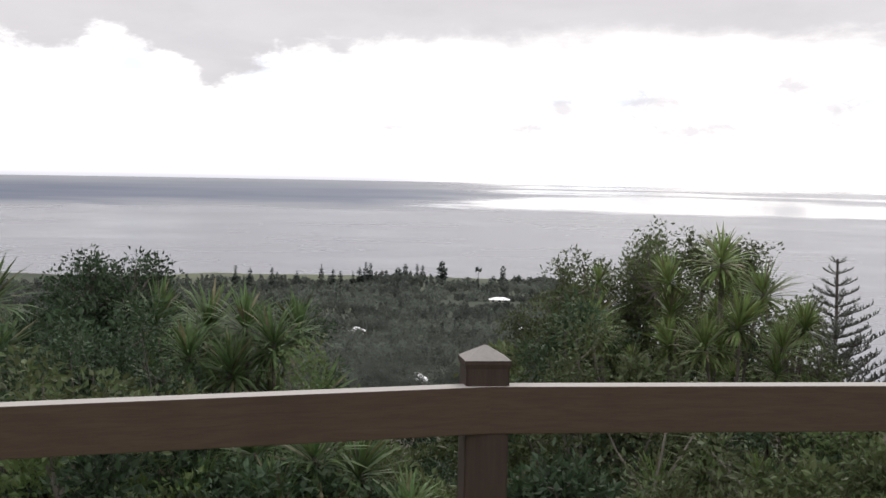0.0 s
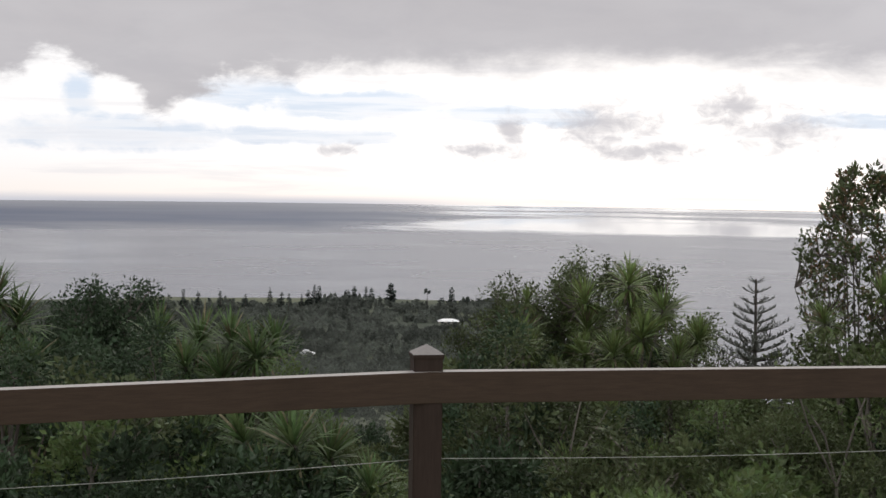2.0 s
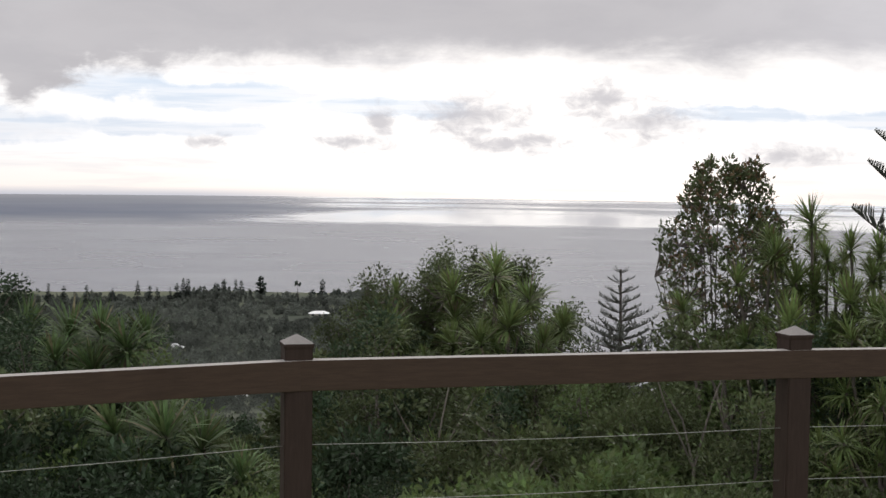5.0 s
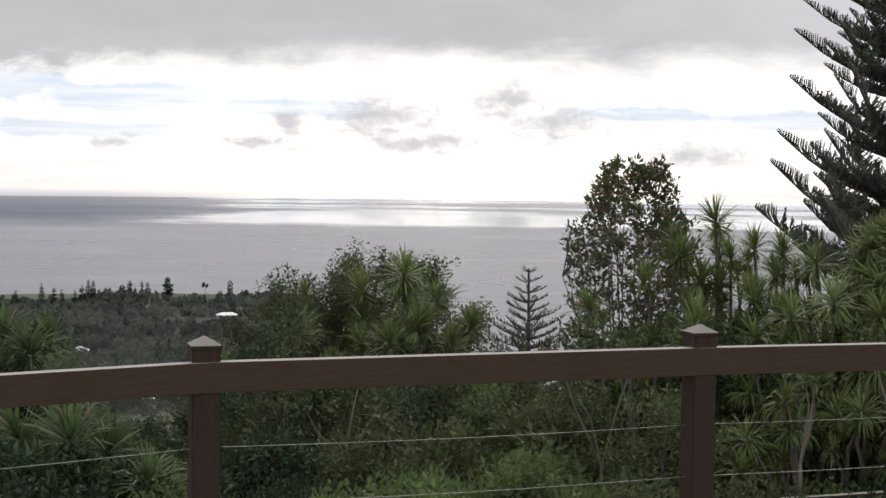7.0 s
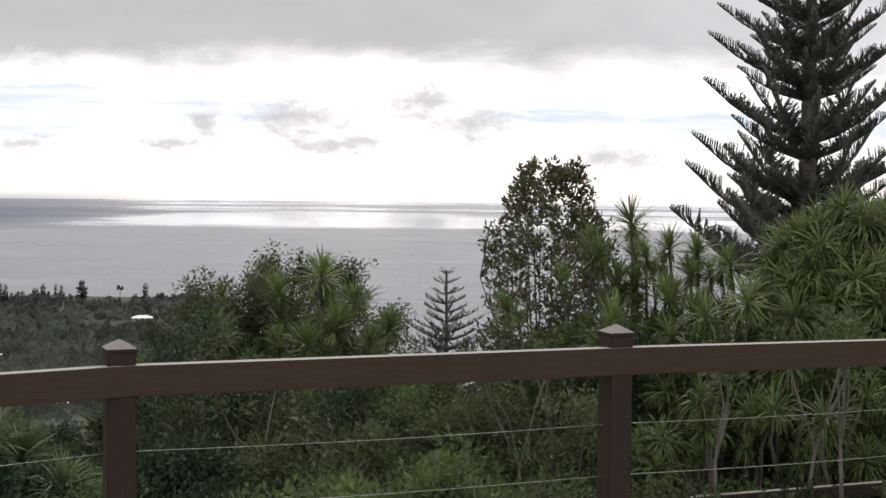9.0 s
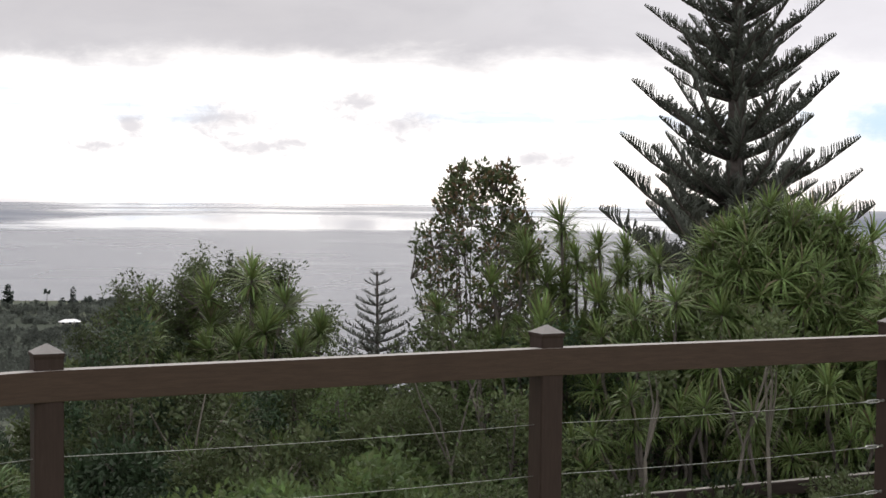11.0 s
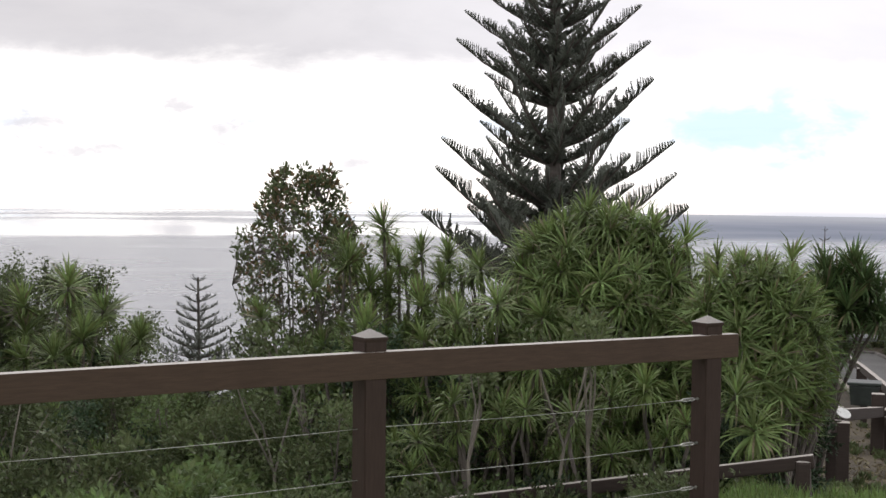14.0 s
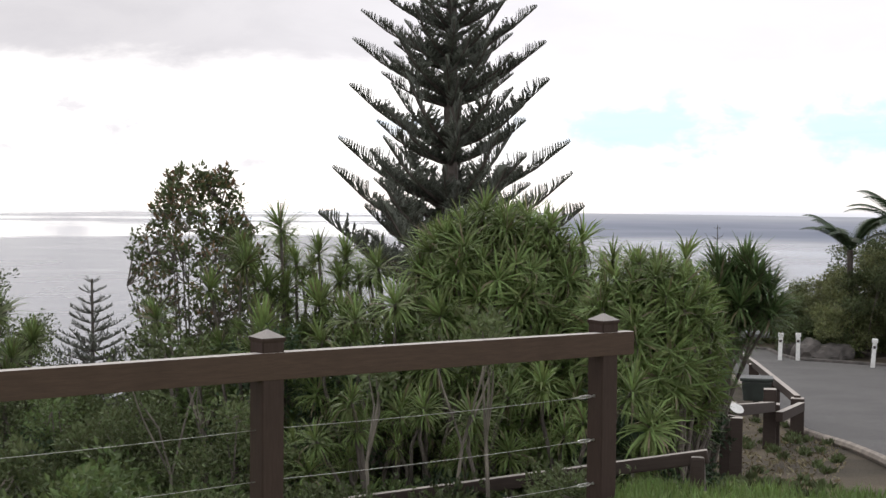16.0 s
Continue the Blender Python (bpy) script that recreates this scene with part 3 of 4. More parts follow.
thin_heads = [(3.35, 11.52, 1.39, 0.42), (3.09, 11.60, 1.10, 0.42), (3.64, 11.44, 1.19, 0.36), (3.53, 11.68, 1.09, 0.34), (3.91, 11.56, 1.14, 0.39), (3.06, 10.98, 0.66, 0.47), (3.52, 11.05, 0.83, 0.43), (3.39, 11.51, 0.88, 0.40), (4.05, 11.40, 1.02, 0.40), (3.66, 10.90, 0.73, 0.43)]
strap_plant(rng, (3.7, 11.5), around(rng, thin_heads, 75, 0.3, 0.35, 0.05, 0.9, -1.2), "tall strap-leaved plants with open dark rosettes against the sky")
def dome_heads(rng, n, hub, radii, lo, hi, depth=1.35):
    """Rosettes spread over the upper and front skin of a mound, with a loose second layer inside."""
    out = []
    for i in range(n):
        u, th = 1 - depth * (i + 0.5) / n, i * 2.39996 + rng.normal() * 0.12
        w = math.sqrt(1 - u * u)
        k = rng.uniform(0.93, 1.04) if i % 4 else rng.uniform(0.70, 0.85)
        out.append((hub[0] + radii[0] * w * math.cos(th) * k, hub[1] + radii[1] * w * math.sin(th) * k, hub[2] + radii[2] * u * k, rng.uniform(lo, hi)))
    return out


shoulder = [(4.16, 10.61, 1.08, 0.46), (3.98, 11.00, 1.10, 0.46), (4.09, 9.99, 0.82, 0.46), (3.86, 10.30, 0.88, 0.46), (3.59, 10.40, 0.76, 0.45), (3.33, 10.38, 0.62, 0.45)]
strap_plant(rng, (4.7, 10.6), dome_heads(rng, 250, (4.80, 10.55, 0.48), (0.80, 0.66, 1.04), 0.34, 0.50, 1.8), "great mound of light green strap-leaved plants above the fence", M_STEM, DROOPING, 0.7, (4.80, 10.55, 0.48))
strap_plant(rng, (5.5, 9.6), dome_heads(rng, 95, (5.48, 9.40, 0.56), (0.48, 0.38, 0.64), 0.32, 0.46, 1.8), "draping strap-leaved plants beside the fence end", M_STEM, DROOPING, 0.7, (5.48, 9.40, 0.56))
strap_plant(rng, (3.9, 10.5), around(rng, shoulder, 70, 0.26, 0.3, 0.05, 1.1, -1.0), "strap-leaved plants leaning against a taller mound", M_STEM, DROOPING)
mass_b = [(5.46, 10.46, 1.32, 0.48), (5.17, 10.16, 1.06, 0.42), (5.67, 10.35, 1.17, 0.39), (5.89, 10.34, 1.14, 0.38), (6.26, 10.24, 1.19, 0.49), (5.51, 9.75, 0.95, 0.50), (5.70, 9.41, 0.77, 0.61), (5.09, 9.64, 0.81, 0.49), (5.24, 9.33, 0.67, 0.48), (5.92, 10.09, 1.05, 0.43)]
strap_plant(rng, (6.0, 10.0), around(rng, mass_b, 105, 0.26, 0.35, 0.1, 1.0, -1.0, 31.3), "bank of strap-leaved plants spilling past the fence end", M_STEM, DROOPING)
mass_c = [(7.20, 10.83, 1.06, 0.60), (7.08, 10.90, 0.92, 0.60), (7.24, 10.67, 0.80, 0.60), (7.07, 11.14, 0.87, 0.59), (7.07, 10.79, 0.68, 0.53), (6.79, 10.73, 0.62, 0.57), (6.38, 10.40, 0.26, 0.54), (6.28, 10.46, 0.39, 0.59), (6.82, 10.60, 0.49, 0.56), (6.56, 10.29, 0.31, 0.50), (6.25, 10.01, 0.09, 0.48), (5.97, 9.71, -0.07, 0.47), (5.96, 9.95, 0.11, 0.47)]
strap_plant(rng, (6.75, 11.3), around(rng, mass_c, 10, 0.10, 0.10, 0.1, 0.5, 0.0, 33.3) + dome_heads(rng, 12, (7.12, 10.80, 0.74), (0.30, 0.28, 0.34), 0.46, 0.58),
            "dark green strap-leaved plant with thick stems beside the track", gather=0.3, kinds=SHADED_HEADS)
under = [(3.24, 9.46, 0.31, 0.41), (4.41, 8.98, 0.44, 0.45), (4.88, 8.61, 0.43, 0.48), (4.93, 8.47, 0.22, 0.47), (4.29, 9.25, 0.33, 0.42), (3.77, 9.48, 0.24, 0.38), (3.02, 9.53, 0.05, 0.37), (4.00, 9.16, 0.09, 0.37), (4.63, 9.09, 0.07, 0.38)]
strap_plant(rng, (4.3, 9.7), around(rng, under, 30, 0.3, 0.15, 0.0, 0.5, -0.6), "shaded strap-leaved plants behind the fence wires", M_STEM, DROOPING)


# ------------------------------------------------------------------ trees and shrubs
def leafy_tree(rng, name, foot, crown, radii, limbs, leaf, count, mat, bark, label, top_bias=0.0, clump=0.2, category="tree", group="", stems=1, base_r=0.07, lobes=9):
    """Forking limbs that reach into an egg of leaf clumps with gaps."""
    fz = ground_z(*foot) - 0.05
    t = thing(name, (foot[0], foot[1], fz), label, category, group)
    c = Vector((crown[0] - foot[0], crown[1] - foot[1], crown[2] - fz))
    wood, tips = Build(), []
    forks = []
    for s in range(stems):
        root = Vector((rng.uniform(-0.15, 0.15), rng.uniform(-0.15, 0.15), 0)) if stems > 1 else Vector((0, 0, 0))
        f = c + Vector((rng.uniform(-0.35, 0.35) * radii[0], rng.uniform(-0.35, 0.35) * radii[1], -radii[2] * rng.uniform(0.55, 0.95)))
        k = root.lerp(f, 0.5) + Vector((rng.uniform(-0.12, 0.12), rng.uniform(-0.12, 0.12), 0))
        wood.tube([root, k, f], [base_r, base_r * 0.8, base_r * 0.6], 7, cap=False)
        forks.append(f)
    for i in range(lobes):
        u, th = (i + rng.random()) / lobes, i * 2.39996 + rng.uniform(-0.4, 0.4)
        wide = (1 - abs(1.7 * u - 0.8) ** 2.4) ** 0.5 * (0.35 + 0.5 * rng.random() ** 0.5)
        hub = c + Vector((math.cos(th) * radii[0] * wide, math.sin(th) * radii[1] * wide, (1.72 * u - 0.92) * radii[2]))
        f = min(forks, key=lambda q: (q - hub).length + rng.random() * 0.3)
        bend = f.lerp(hub, 0.5) + Vector((rng.uniform(-0.1, 0.1), rng.uniform(-0.1, 0.1), rng.uniform(-0.1, 0.05))) * radii[0]
        r0 = max(0.009, base_r * rng.uniform(0.35, 0.5))
        wood.tube([f, bend, hub], [r0, r0 * 0.7, r0 * 0.45], 5, cap=False)
        size = rng.uniform(0.26, 0.46)
        for _ in range(max(2, limbs // lobes)):
            d = Vector(rng.normal(size=3)).normalized()
            d.z = 0.75 * d.z + 0.15
            tip = hub + Vector((d.x * radii[0], d.y * radii[1], d.z * min(radii[2], 1.3 * radii[0]))) * size * rng.uniform(0.75, 1.05)
            k = hub.lerp(tip, 0.5) + Vector((0, 0, -0.03))
            wood.tube([hub, k, tip], [r0 * 0.42, r0 * 0.3, r0 * 0.12], 4, cap=False)
            tips.append(tip)
            for _ in range(2):
                tips.append(k.lerp(tip, rng.uniform(0.2, 1.0)) + Vector(rng.normal(size=3)) * min(0.07, radii[0] * 0.1))
    part("trunk", wood, bark, t)
    v, f = leaf_cloud(rng, tips, clump, count, leaf, 0.35, 0.8)
    part("crown", array_mesh("crown", v, f, mat), mat, t)
    return t


def stemmed_tree(rng, foot, low, top, wide, tips_n, label):
    """Many thin stems that rise from one foot and fan out into an egg of leafy twig ends with sky between."""
    fz = ground_z(*foot) - 0.05
    t = thing("upright_tree", (foot[0], foot[1], fz), label, "tree")
    lo, h = low - fz, top - low
    swell = lambda u: math.sin(math.pi * (0.14 + 0.785 * u)) ** 0.7
    stems = []
    for k in range(15):
        th, out, end = k * 2.39996, rng.uniform(0.25, 0.85), rng.uniform(0.55, 0.9)
        pts = []
        for v in np.linspace(0, 1, 7):
            r = 0.06 + wide * out * swell(end) * v ** 1.5
            pts.append(Vector((math.cos(th) * r + rng.normal() * 0.012, math.sin(th) * r + rng.normal() * 0.012, v * (lo + h * end))))
        b = Build()
        b.tube(pts, [0.017 - 0.0022 * q for q in range(7)], 6, cap=False)
        part("stem", b, M_STEM, t)
        stems += pts[2:]
    twigs, tips = Build(), []
    for k in range(tips_n):
        u, th = rng.random() ** 1.1, rng.uniform(0, 2 * math.pi)
        lobe = 1 + 0.12 * math.sin(3 * th + 9 * u) + 0.09 * math.sin(7 * th - 13 * u)
        r = wide * swell(u) * lobe * rng.uniform(0.35, 1.0) ** 0.5
        e = Vector((math.cos(th) * r, math.sin(th) * r * 0.9, lo + h * u))
        f = min(stems, key=lambda q: (q - e).length + (0.5 if q.z > e.z - 0.05 else 0.0))
        m = f.lerp(e, 0.55) + Vector((0, 0, -0.03))
        twigs.tube([f, m, e], [0.006, 0.0045, 0.003], 4, cap=False)
        tips += [e, m.lerp(e, 0.75) + Vector(rng.normal(size=3)) * 0.03]
    part("branchwork", twigs, M_STEM, t)
    v, f = leaf_cloud(rng, tips, 0.064, 10, 0.052, 0.6, 0.8)
    part("crown", array_mesh("crown", v, f, M_LEAF), M_LEAF, t)
    high = [p + Vector((0, 0, 0.02)) for p in tips if p.z > lo + 0.45 * h and rng.random() < 0.3]
    v, f = leaf_cloud(rng, high, 0.05, 8, 0.05, 0.9, 0.8)
    part("young_foliage", array_mesh("young_foliage", v, f, M_BRONZE), M_BRONZE, t, "bronze young leaves at the twig ends")


def shrubs():
    rng = np.random.default_rng(21)
    looks = [(M_LEAF_DARK, "dark green shrub on the slope behind the fence"), (M_LEAF, "olive green shrub on the slope behind the fence"),
             (M_LEAF_LIGHT, "fresh green shrub on the slope behind the fence")]
    for row, (d, step, top) in enumerate(((8.9, 3.0, -0.2), (9.8, 2.8, 0.1), (11.0, 2.6, 0.35), (12.6, 2.6, 0.3), (14.6, 2.6, 0.1), (18.0, 2.4, -0.7))):
        a = -20.0 + row
        while a < 29.0:
            dd = d + rng.uniform(-0.3, 0.3)
            gap = -7.5 < a < -2.0
            wet = 0.16 if row < 2 and -15 < a < -2 else (0.55 if row < 2 and 17 < a < 28 else 0.0)
            tz = top + 0.1 - wet - ((0.35 if row < 1 else 1.0) if gap else 0.0) + rng.uniform(-0.4, 0.25)
            if 6.3 < a < 11.8:
                tz = min(tz, EYE - dd * 0.141)
            x, y = dd * math.sin(radians(a)), dd * math.cos(radians(a))
            gz = ground_z(x, y)
            h = max(0.35, tz - gz)
            pick = int(rng.choice([1, 1, 2, 2] if 5 < a < 16 else ([0, 0, 0, 0, 2] if a < -7 else [0, 0, 1, 1, 1, 2])))
            mat, lab = looks[pick]
            w = rng.uniform(0.36, 0.62)
            leafy_tree(rng, "shrub", (x, y), (x, y, gz + h * 0.55), (w, w, h * 0.5), 24, rng.choice([0.030, 0.036, 0.044, 0.056]) * (1.0 + 0.08 * row), int(rng.integers(40, 76)), mat, M_STEM, lab,
                       clump=0.17, category="shrub", group="slope shrubs", stems=4, base_r=0.024, lobes=8)
            a += 1.25 * step * rng.uniform(0.6, 1.4)


def trees():
    rng = np.random.default_rng(8)
    leafy_tree(rng, "small_tree", (1.0, 15.2), (1.04, 15.1, -0.12), (0.78, 0.7, 1.00), 400, 0.036, 38, M_LEAF, M_STEM,
               "small spreading tree with fine olive leaves and bare twigs", 0.1, 0.10, stems=3, lobes=24)
    leafy_tree(rng, "small_tree", (0.25, 15.0), (0.20, 15.0, -0.22), (0.66, 0.6, 0.82), 260, 0.036, 32, M_LEAF, M_STEM,
               "low spreading tree with fine olive leaves on bare twigs", 0.1, 0.10, stems=3, lobes=16)
    leafy_tree(rng, "small_tree", (1.85, 14.6), (1.74, 14.5, -0.20), (0.38, 0.5, 0.60), 110, 0.036, 22, M_LEAF, M_STEM,
               "small leaning tree with thin foliage beside the slope", 0.1, 0.14)
    stemmed_tree(np.random.default_rng(12), (3.04, 13.0), -0.65, 1.79, 0.66, 580, "upright leafy tree with fine stems and bronze young leaves")
    leafy_tree(rng, "upright_tree", (2.55, 12.9), (2.62, 12.7, -0.4), (0.30, 0.4, 0.5), 80, 0.045, 14, M_LEAF, M_STEM,
               "lower leafy tree leaning beside the upright one", 0.1, 0.07, stems=3, base_r=0.03)
    leafy_tree(rng, "round_tree", (-3.6, 13.9), (-3.60, 13.7, -0.40), (0.70, 0.7, 1.00), 420, 0.040, 44, M_LEAF_DARK, M_STEM,
               "dark round-headed tree with dense foliage", 0.1, 0.14, lobes=22)
    leafy_tree(rng, "round_tree", (-4.2, 14.2), (-4.10, 14.0, -0.75), (0.6, 0.6, 0.8), 170, 0.048, 34, M_LEAF_DARK, M_STEM,
               "dark leafy tree beside a taller one", 0.1, 0.17)
    leafy_tree(rng, "broad_tree", (-0.6, 30.0), (-0.6, 30.0, -3.2), (1.6, 1.5, 1.5), 60, 0.16, 24, M_LEAF, M_STEM,
               "grey-green tree farther down the slope", 0.1, 0.3)


shrubs()
trees()


def saplings():
    rng = np.random.default_rng(47)
    for a, d, top in ((-15.6, 9.6, 0.35), (-14.4, 10.0, 0.3), (-13.6, 9.4, 0.25), (-12.2, 10.3, 0.3), (2.2, 10.4, 0.2), (5.4, 9.3, 0.1), (6.1, 9.6, 0.0), (9.4, 10.6, -0.2),
                      (12.2, 10.2, 0.6), (13.4, 10.8, 0.7), (19.6, 9.4, 0.75), (22.6, 9.6, 0.8), (24.2, 9.3, 0.7)):
        x, y = d * math.sin(radians(a)), d * math.cos(radians(a))
        z = ground_z(x, y) - 0.05
        t = thing("sapling", (x, y, z), "thin pale-stemmed sapling with forked bare stems", "sapling", group="slope saplings")
        h = top - z
        lean = rng.uniform(-0.35, 0.35)
        b = Build()
        fork = Vector((lean * 0.5, 0.05, h * rng.uniform(0.4, 0.6)))
        b.tube([(0, 0, 0), (lean * 0.15, 0, h * 0.25), fork], [0.017, 0.014, 0.011], 7, cap=False)
        part("trunk", b, M_STEM_BARE, t)
        tips = []
        for k in range(3):
            e = fork + Vector((rng.uniform(-0.35, 0.35), rng.uniform(-0.2, 0.3), h * rng.uniform(0.3, 0.55)))
            b = Build()
            b.tube([fork, fork.lerp(e, 0.5) + Vector((rng.uniform(-0.06, 0.06), 0, 0.05)), e], [0.009, 0.007, 0.004], 6, cap=False)
            part("limb", b, M_STEM_BARE, t)
            tips += [e, fork.lerp(e, 0.8) + Vector((0.06, 0, 0.05)), e + Vector((-0.07, 0, 0.04))]
        v, f = leaf_cloud(rng, tips, 0.13, 34, 0.055, 0.3, 0.8)
        part("crown", array_mesh("crown", v, f, M_LEAF), M_LEAF, t)


saplings()
foot_rng = np.random.default_rng(91)
for a_, d_ in ((29.5, 10.8), (30.6, 11.6), (31.3, 12.2), (28.4, 10.4)):
    x_, y_ = d_ * math.sin(radians(a_)), d_ * math.cos(radians(a_))
    z_ = ground_z(x_, y_)
    leafy_tree(foot_rng, "shrub", (x_, y_), (x_, y_, z_ + 0.45), (0.36, 0.38, 0.46), 24, 0.05, 60, M_LEAF_DARK, M_STEM, "dark shrub at the foot of a strap-leaved clump",
               clump=0.15, category="shrub", group="slope shrubs", stems=3, base_r=0.02)
for a_, d_ in ((9.3, 10.9), (10.1, 10.5), (10.9, 10.9)):
    x_, y_ = d_ * math.sin(radians(a_)), d_ * math.cos(radians(a_))
    z_ = ground_z(x_, y_)
    h_ = EYE - d_ * 0.147 - z_
    leafy_tree(foot_rng, "shrub", (x_, y_), (x_, y_, z_ + h_ * 0.5), (0.40, 0.38, h_ * 0.48), 30, 0.04, 60, M_LEAF, M_STEM, "olive green shrub on the slope behind the fence",
               clump=0.15, category="shrub", group="slope shrubs", stems=3, base_r=0.02)


# ------------------------------------------------------------------ tall pines with whorled branches
def pine_branch_mesh(seed, twigs, thick, inner):
    """One branch of length 1 along +x with upright rows of needled twigs."""
    rng = np.random.default_rng(seed)
    b = Build()
    axis = lambda s: Vector((s, 0, -0.05 * math.sin(math.pi * s) + 0.03 * s * s))
    b.tube([axis(s) for s in (0, 0.35, 0.7, 1.0)], [0.018, 0.013, 0.009, 0.003], 5, cap=False, slot=1)
    for i in range(twigs):
        s = 0.10 + 0.90 * (i + rng.random() * 0.6) / twigs
        for sg in (-1, 1):
            p = axis(min(s, 1.0))
            outer = max(0.0, s - inner) / (1.0 - inner)
            if s < inner:
                if rng.random() < 0.06 + 0.2 * s:
                    continue
                ln = 0.135 * rng.uniform(0.5, 1.15) * min(1.0, 0.5 + 1.4 * s)
                d = Vector((0.45, sg * rng.uniform(0.1, 1.1), rng.uniform(0.2, 1.0)))
            else:
                if rng.random() < (0.5 if outer < 0.12 else 0.12):
                    continue
                ln = (0.165 - 0.135 * outer ** 1.3) * rng.uniform(0.85, 1.1)
                d = Vector((0.70, sg * rng.uniform(0.02, 0.25), 0.70))
            d = d.normalized() * ln
            e = p + d * 0.55 + Vector((0.012, 0, -0.004))
            q = p + d + Vector((-0.02 * ln, 0, 0.10 * ln))
            k = thick * 0.7 if s < inner else thick * 0.40
            b.tube([p, e, q], [k * 0.8, k, k * 0.5], 4, cap=False)
            for _ in range(16 if s < inner else 3):
                c = p.lerp(q, rng.uniform(0.25, 1.0))
                w = (d.normalized() * 0.4 + Vector(rng.normal(size=3)) * 0.8).normalized() * k * (3.6 if s < inner else 2.0)
                o = w.cross(Vector(rng.normal(size=3))).normalized() * k * 0.9
                b.face_block([c - o, c + o, c + w], [(0, 1, 2)])
    return b.mesh("branch", [M_PINE, M_PINE_BARK])


BRANCHES = [pine_branch_mesh(60 + k, 66, 0.0095, 0.55 + 0.07 * k) for k in range(4)]
SPARSE = [pine_branch_mesh(80 + k, 17, 0.013, 0.97) for k in range(3)]


def whorl_pine(rng, foot, top, low, spacing, reach, rise, per, kinds, label, r0, first=0.0, full=False, tiers=None):
    """reach(h): branch length h metres below the top; rise: degrees above level."""
    fz = ground_z(*foot) - 0.1
    t = thing("whorled_pine", (foot[0], foot[1], fz), label, "pine tree", group="whorled pines")
    b = Build()
    b.tube([(0, 0, 0), (0.02, 0, (top - fz) * 0.5), (0, 0, top - fz)], [r0, r0 * 0.62, 0.02], 10)
    part("trunk", b, M_PINE_BARK, t)
    z, k = top - (tiers[0] if tiers else spacing * 0.4), 0
    while z > low:
        h = top - z
        for i in range(per):
            a = 360 * i / per + first + rng.uniform(-8, 8) * (1.0 if full else 2.5) + (30 if k % 3 == 2 and not tiers else 0)
            ln = reach(h) * (rng.uniform(0.94, 1.05) if full else rng.uniform(0.7, 1.12))
            up = rise(h) + rng.uniform(-3, 3)
            m = pose(0, 0, z - fz + rng.uniform(-0.06, 0.06) * spacing, 0, 0, a) @ pose(0, 0, 0, 0, -up, 0) @ Matrix.Diagonal((ln, ln, ln, 1))
            part("branch", kinds[int(rng.integers(len(kinds)))], M_PINE, t, at=m)
            if full:
                for turn, f, dz in ((30, 0.60 if h < 7.5 else 0.76, 0.0), (-17, 0.40 if h < 7 else 0.72, 0.30)):
                    l2 = ln * f * rng.uniform(0.85, 1.1)
                    m = pose(0, 0, z - fz - dz * spacing, 0, 0, a + turn) @ pose(0, 0, 0, 0, 4 - up, 0) @ Matrix.Diagonal((l2, l2 * 1.2, l2 * 1.2, 1))
                    part("branch", kinds[int(rng.integers(len(kinds)))], M_PINE, t, at=m)
        k += 1
        if tiers:
            if k == len(tiers):
                break
            spacing = tiers[k] - tiers[k - 1]
            z = top - tiers[k]
        else:
            z -= spacing * rng.uniform(0.9, 1.1)
    return t


rng = np.random.default_rng(3)
whorl_pine(rng, (15.35, 36.95), 12.2, -2.2, 1.13, lambda h: 0.57 + 0.265 * h if h > 1 else 0.8 * h, lambda h: 30, 6, BRANCHES,
           "tall dark green whorled pine with upswept branches", 0.30, -22.0, True,
           [0.4, 0.9, 1.5, 2.1, 2.8, 3.5, 4.3, 5.1, 5.95, 6.75, 7.56, 8.48, 9.86, 11.36, 12.5, 13.5])
whorl_pine(rng, (4.53, 27.65), -0.2, -2.8, 0.18, lambda h: 0.20 + 0.42 * h, lambda h: 20, 7, SPARSE,
           "young whorled pine with tufted open branches", 0.05)
whorl_pine(rng, (64.61, 101.12), -2.20, -7.57, 0.8, lambda h: 0.2 + 0.36 * h, lambda h: 22, 6, SPARSE,
           "distant whorled pine rising beyond the track", 0.2)


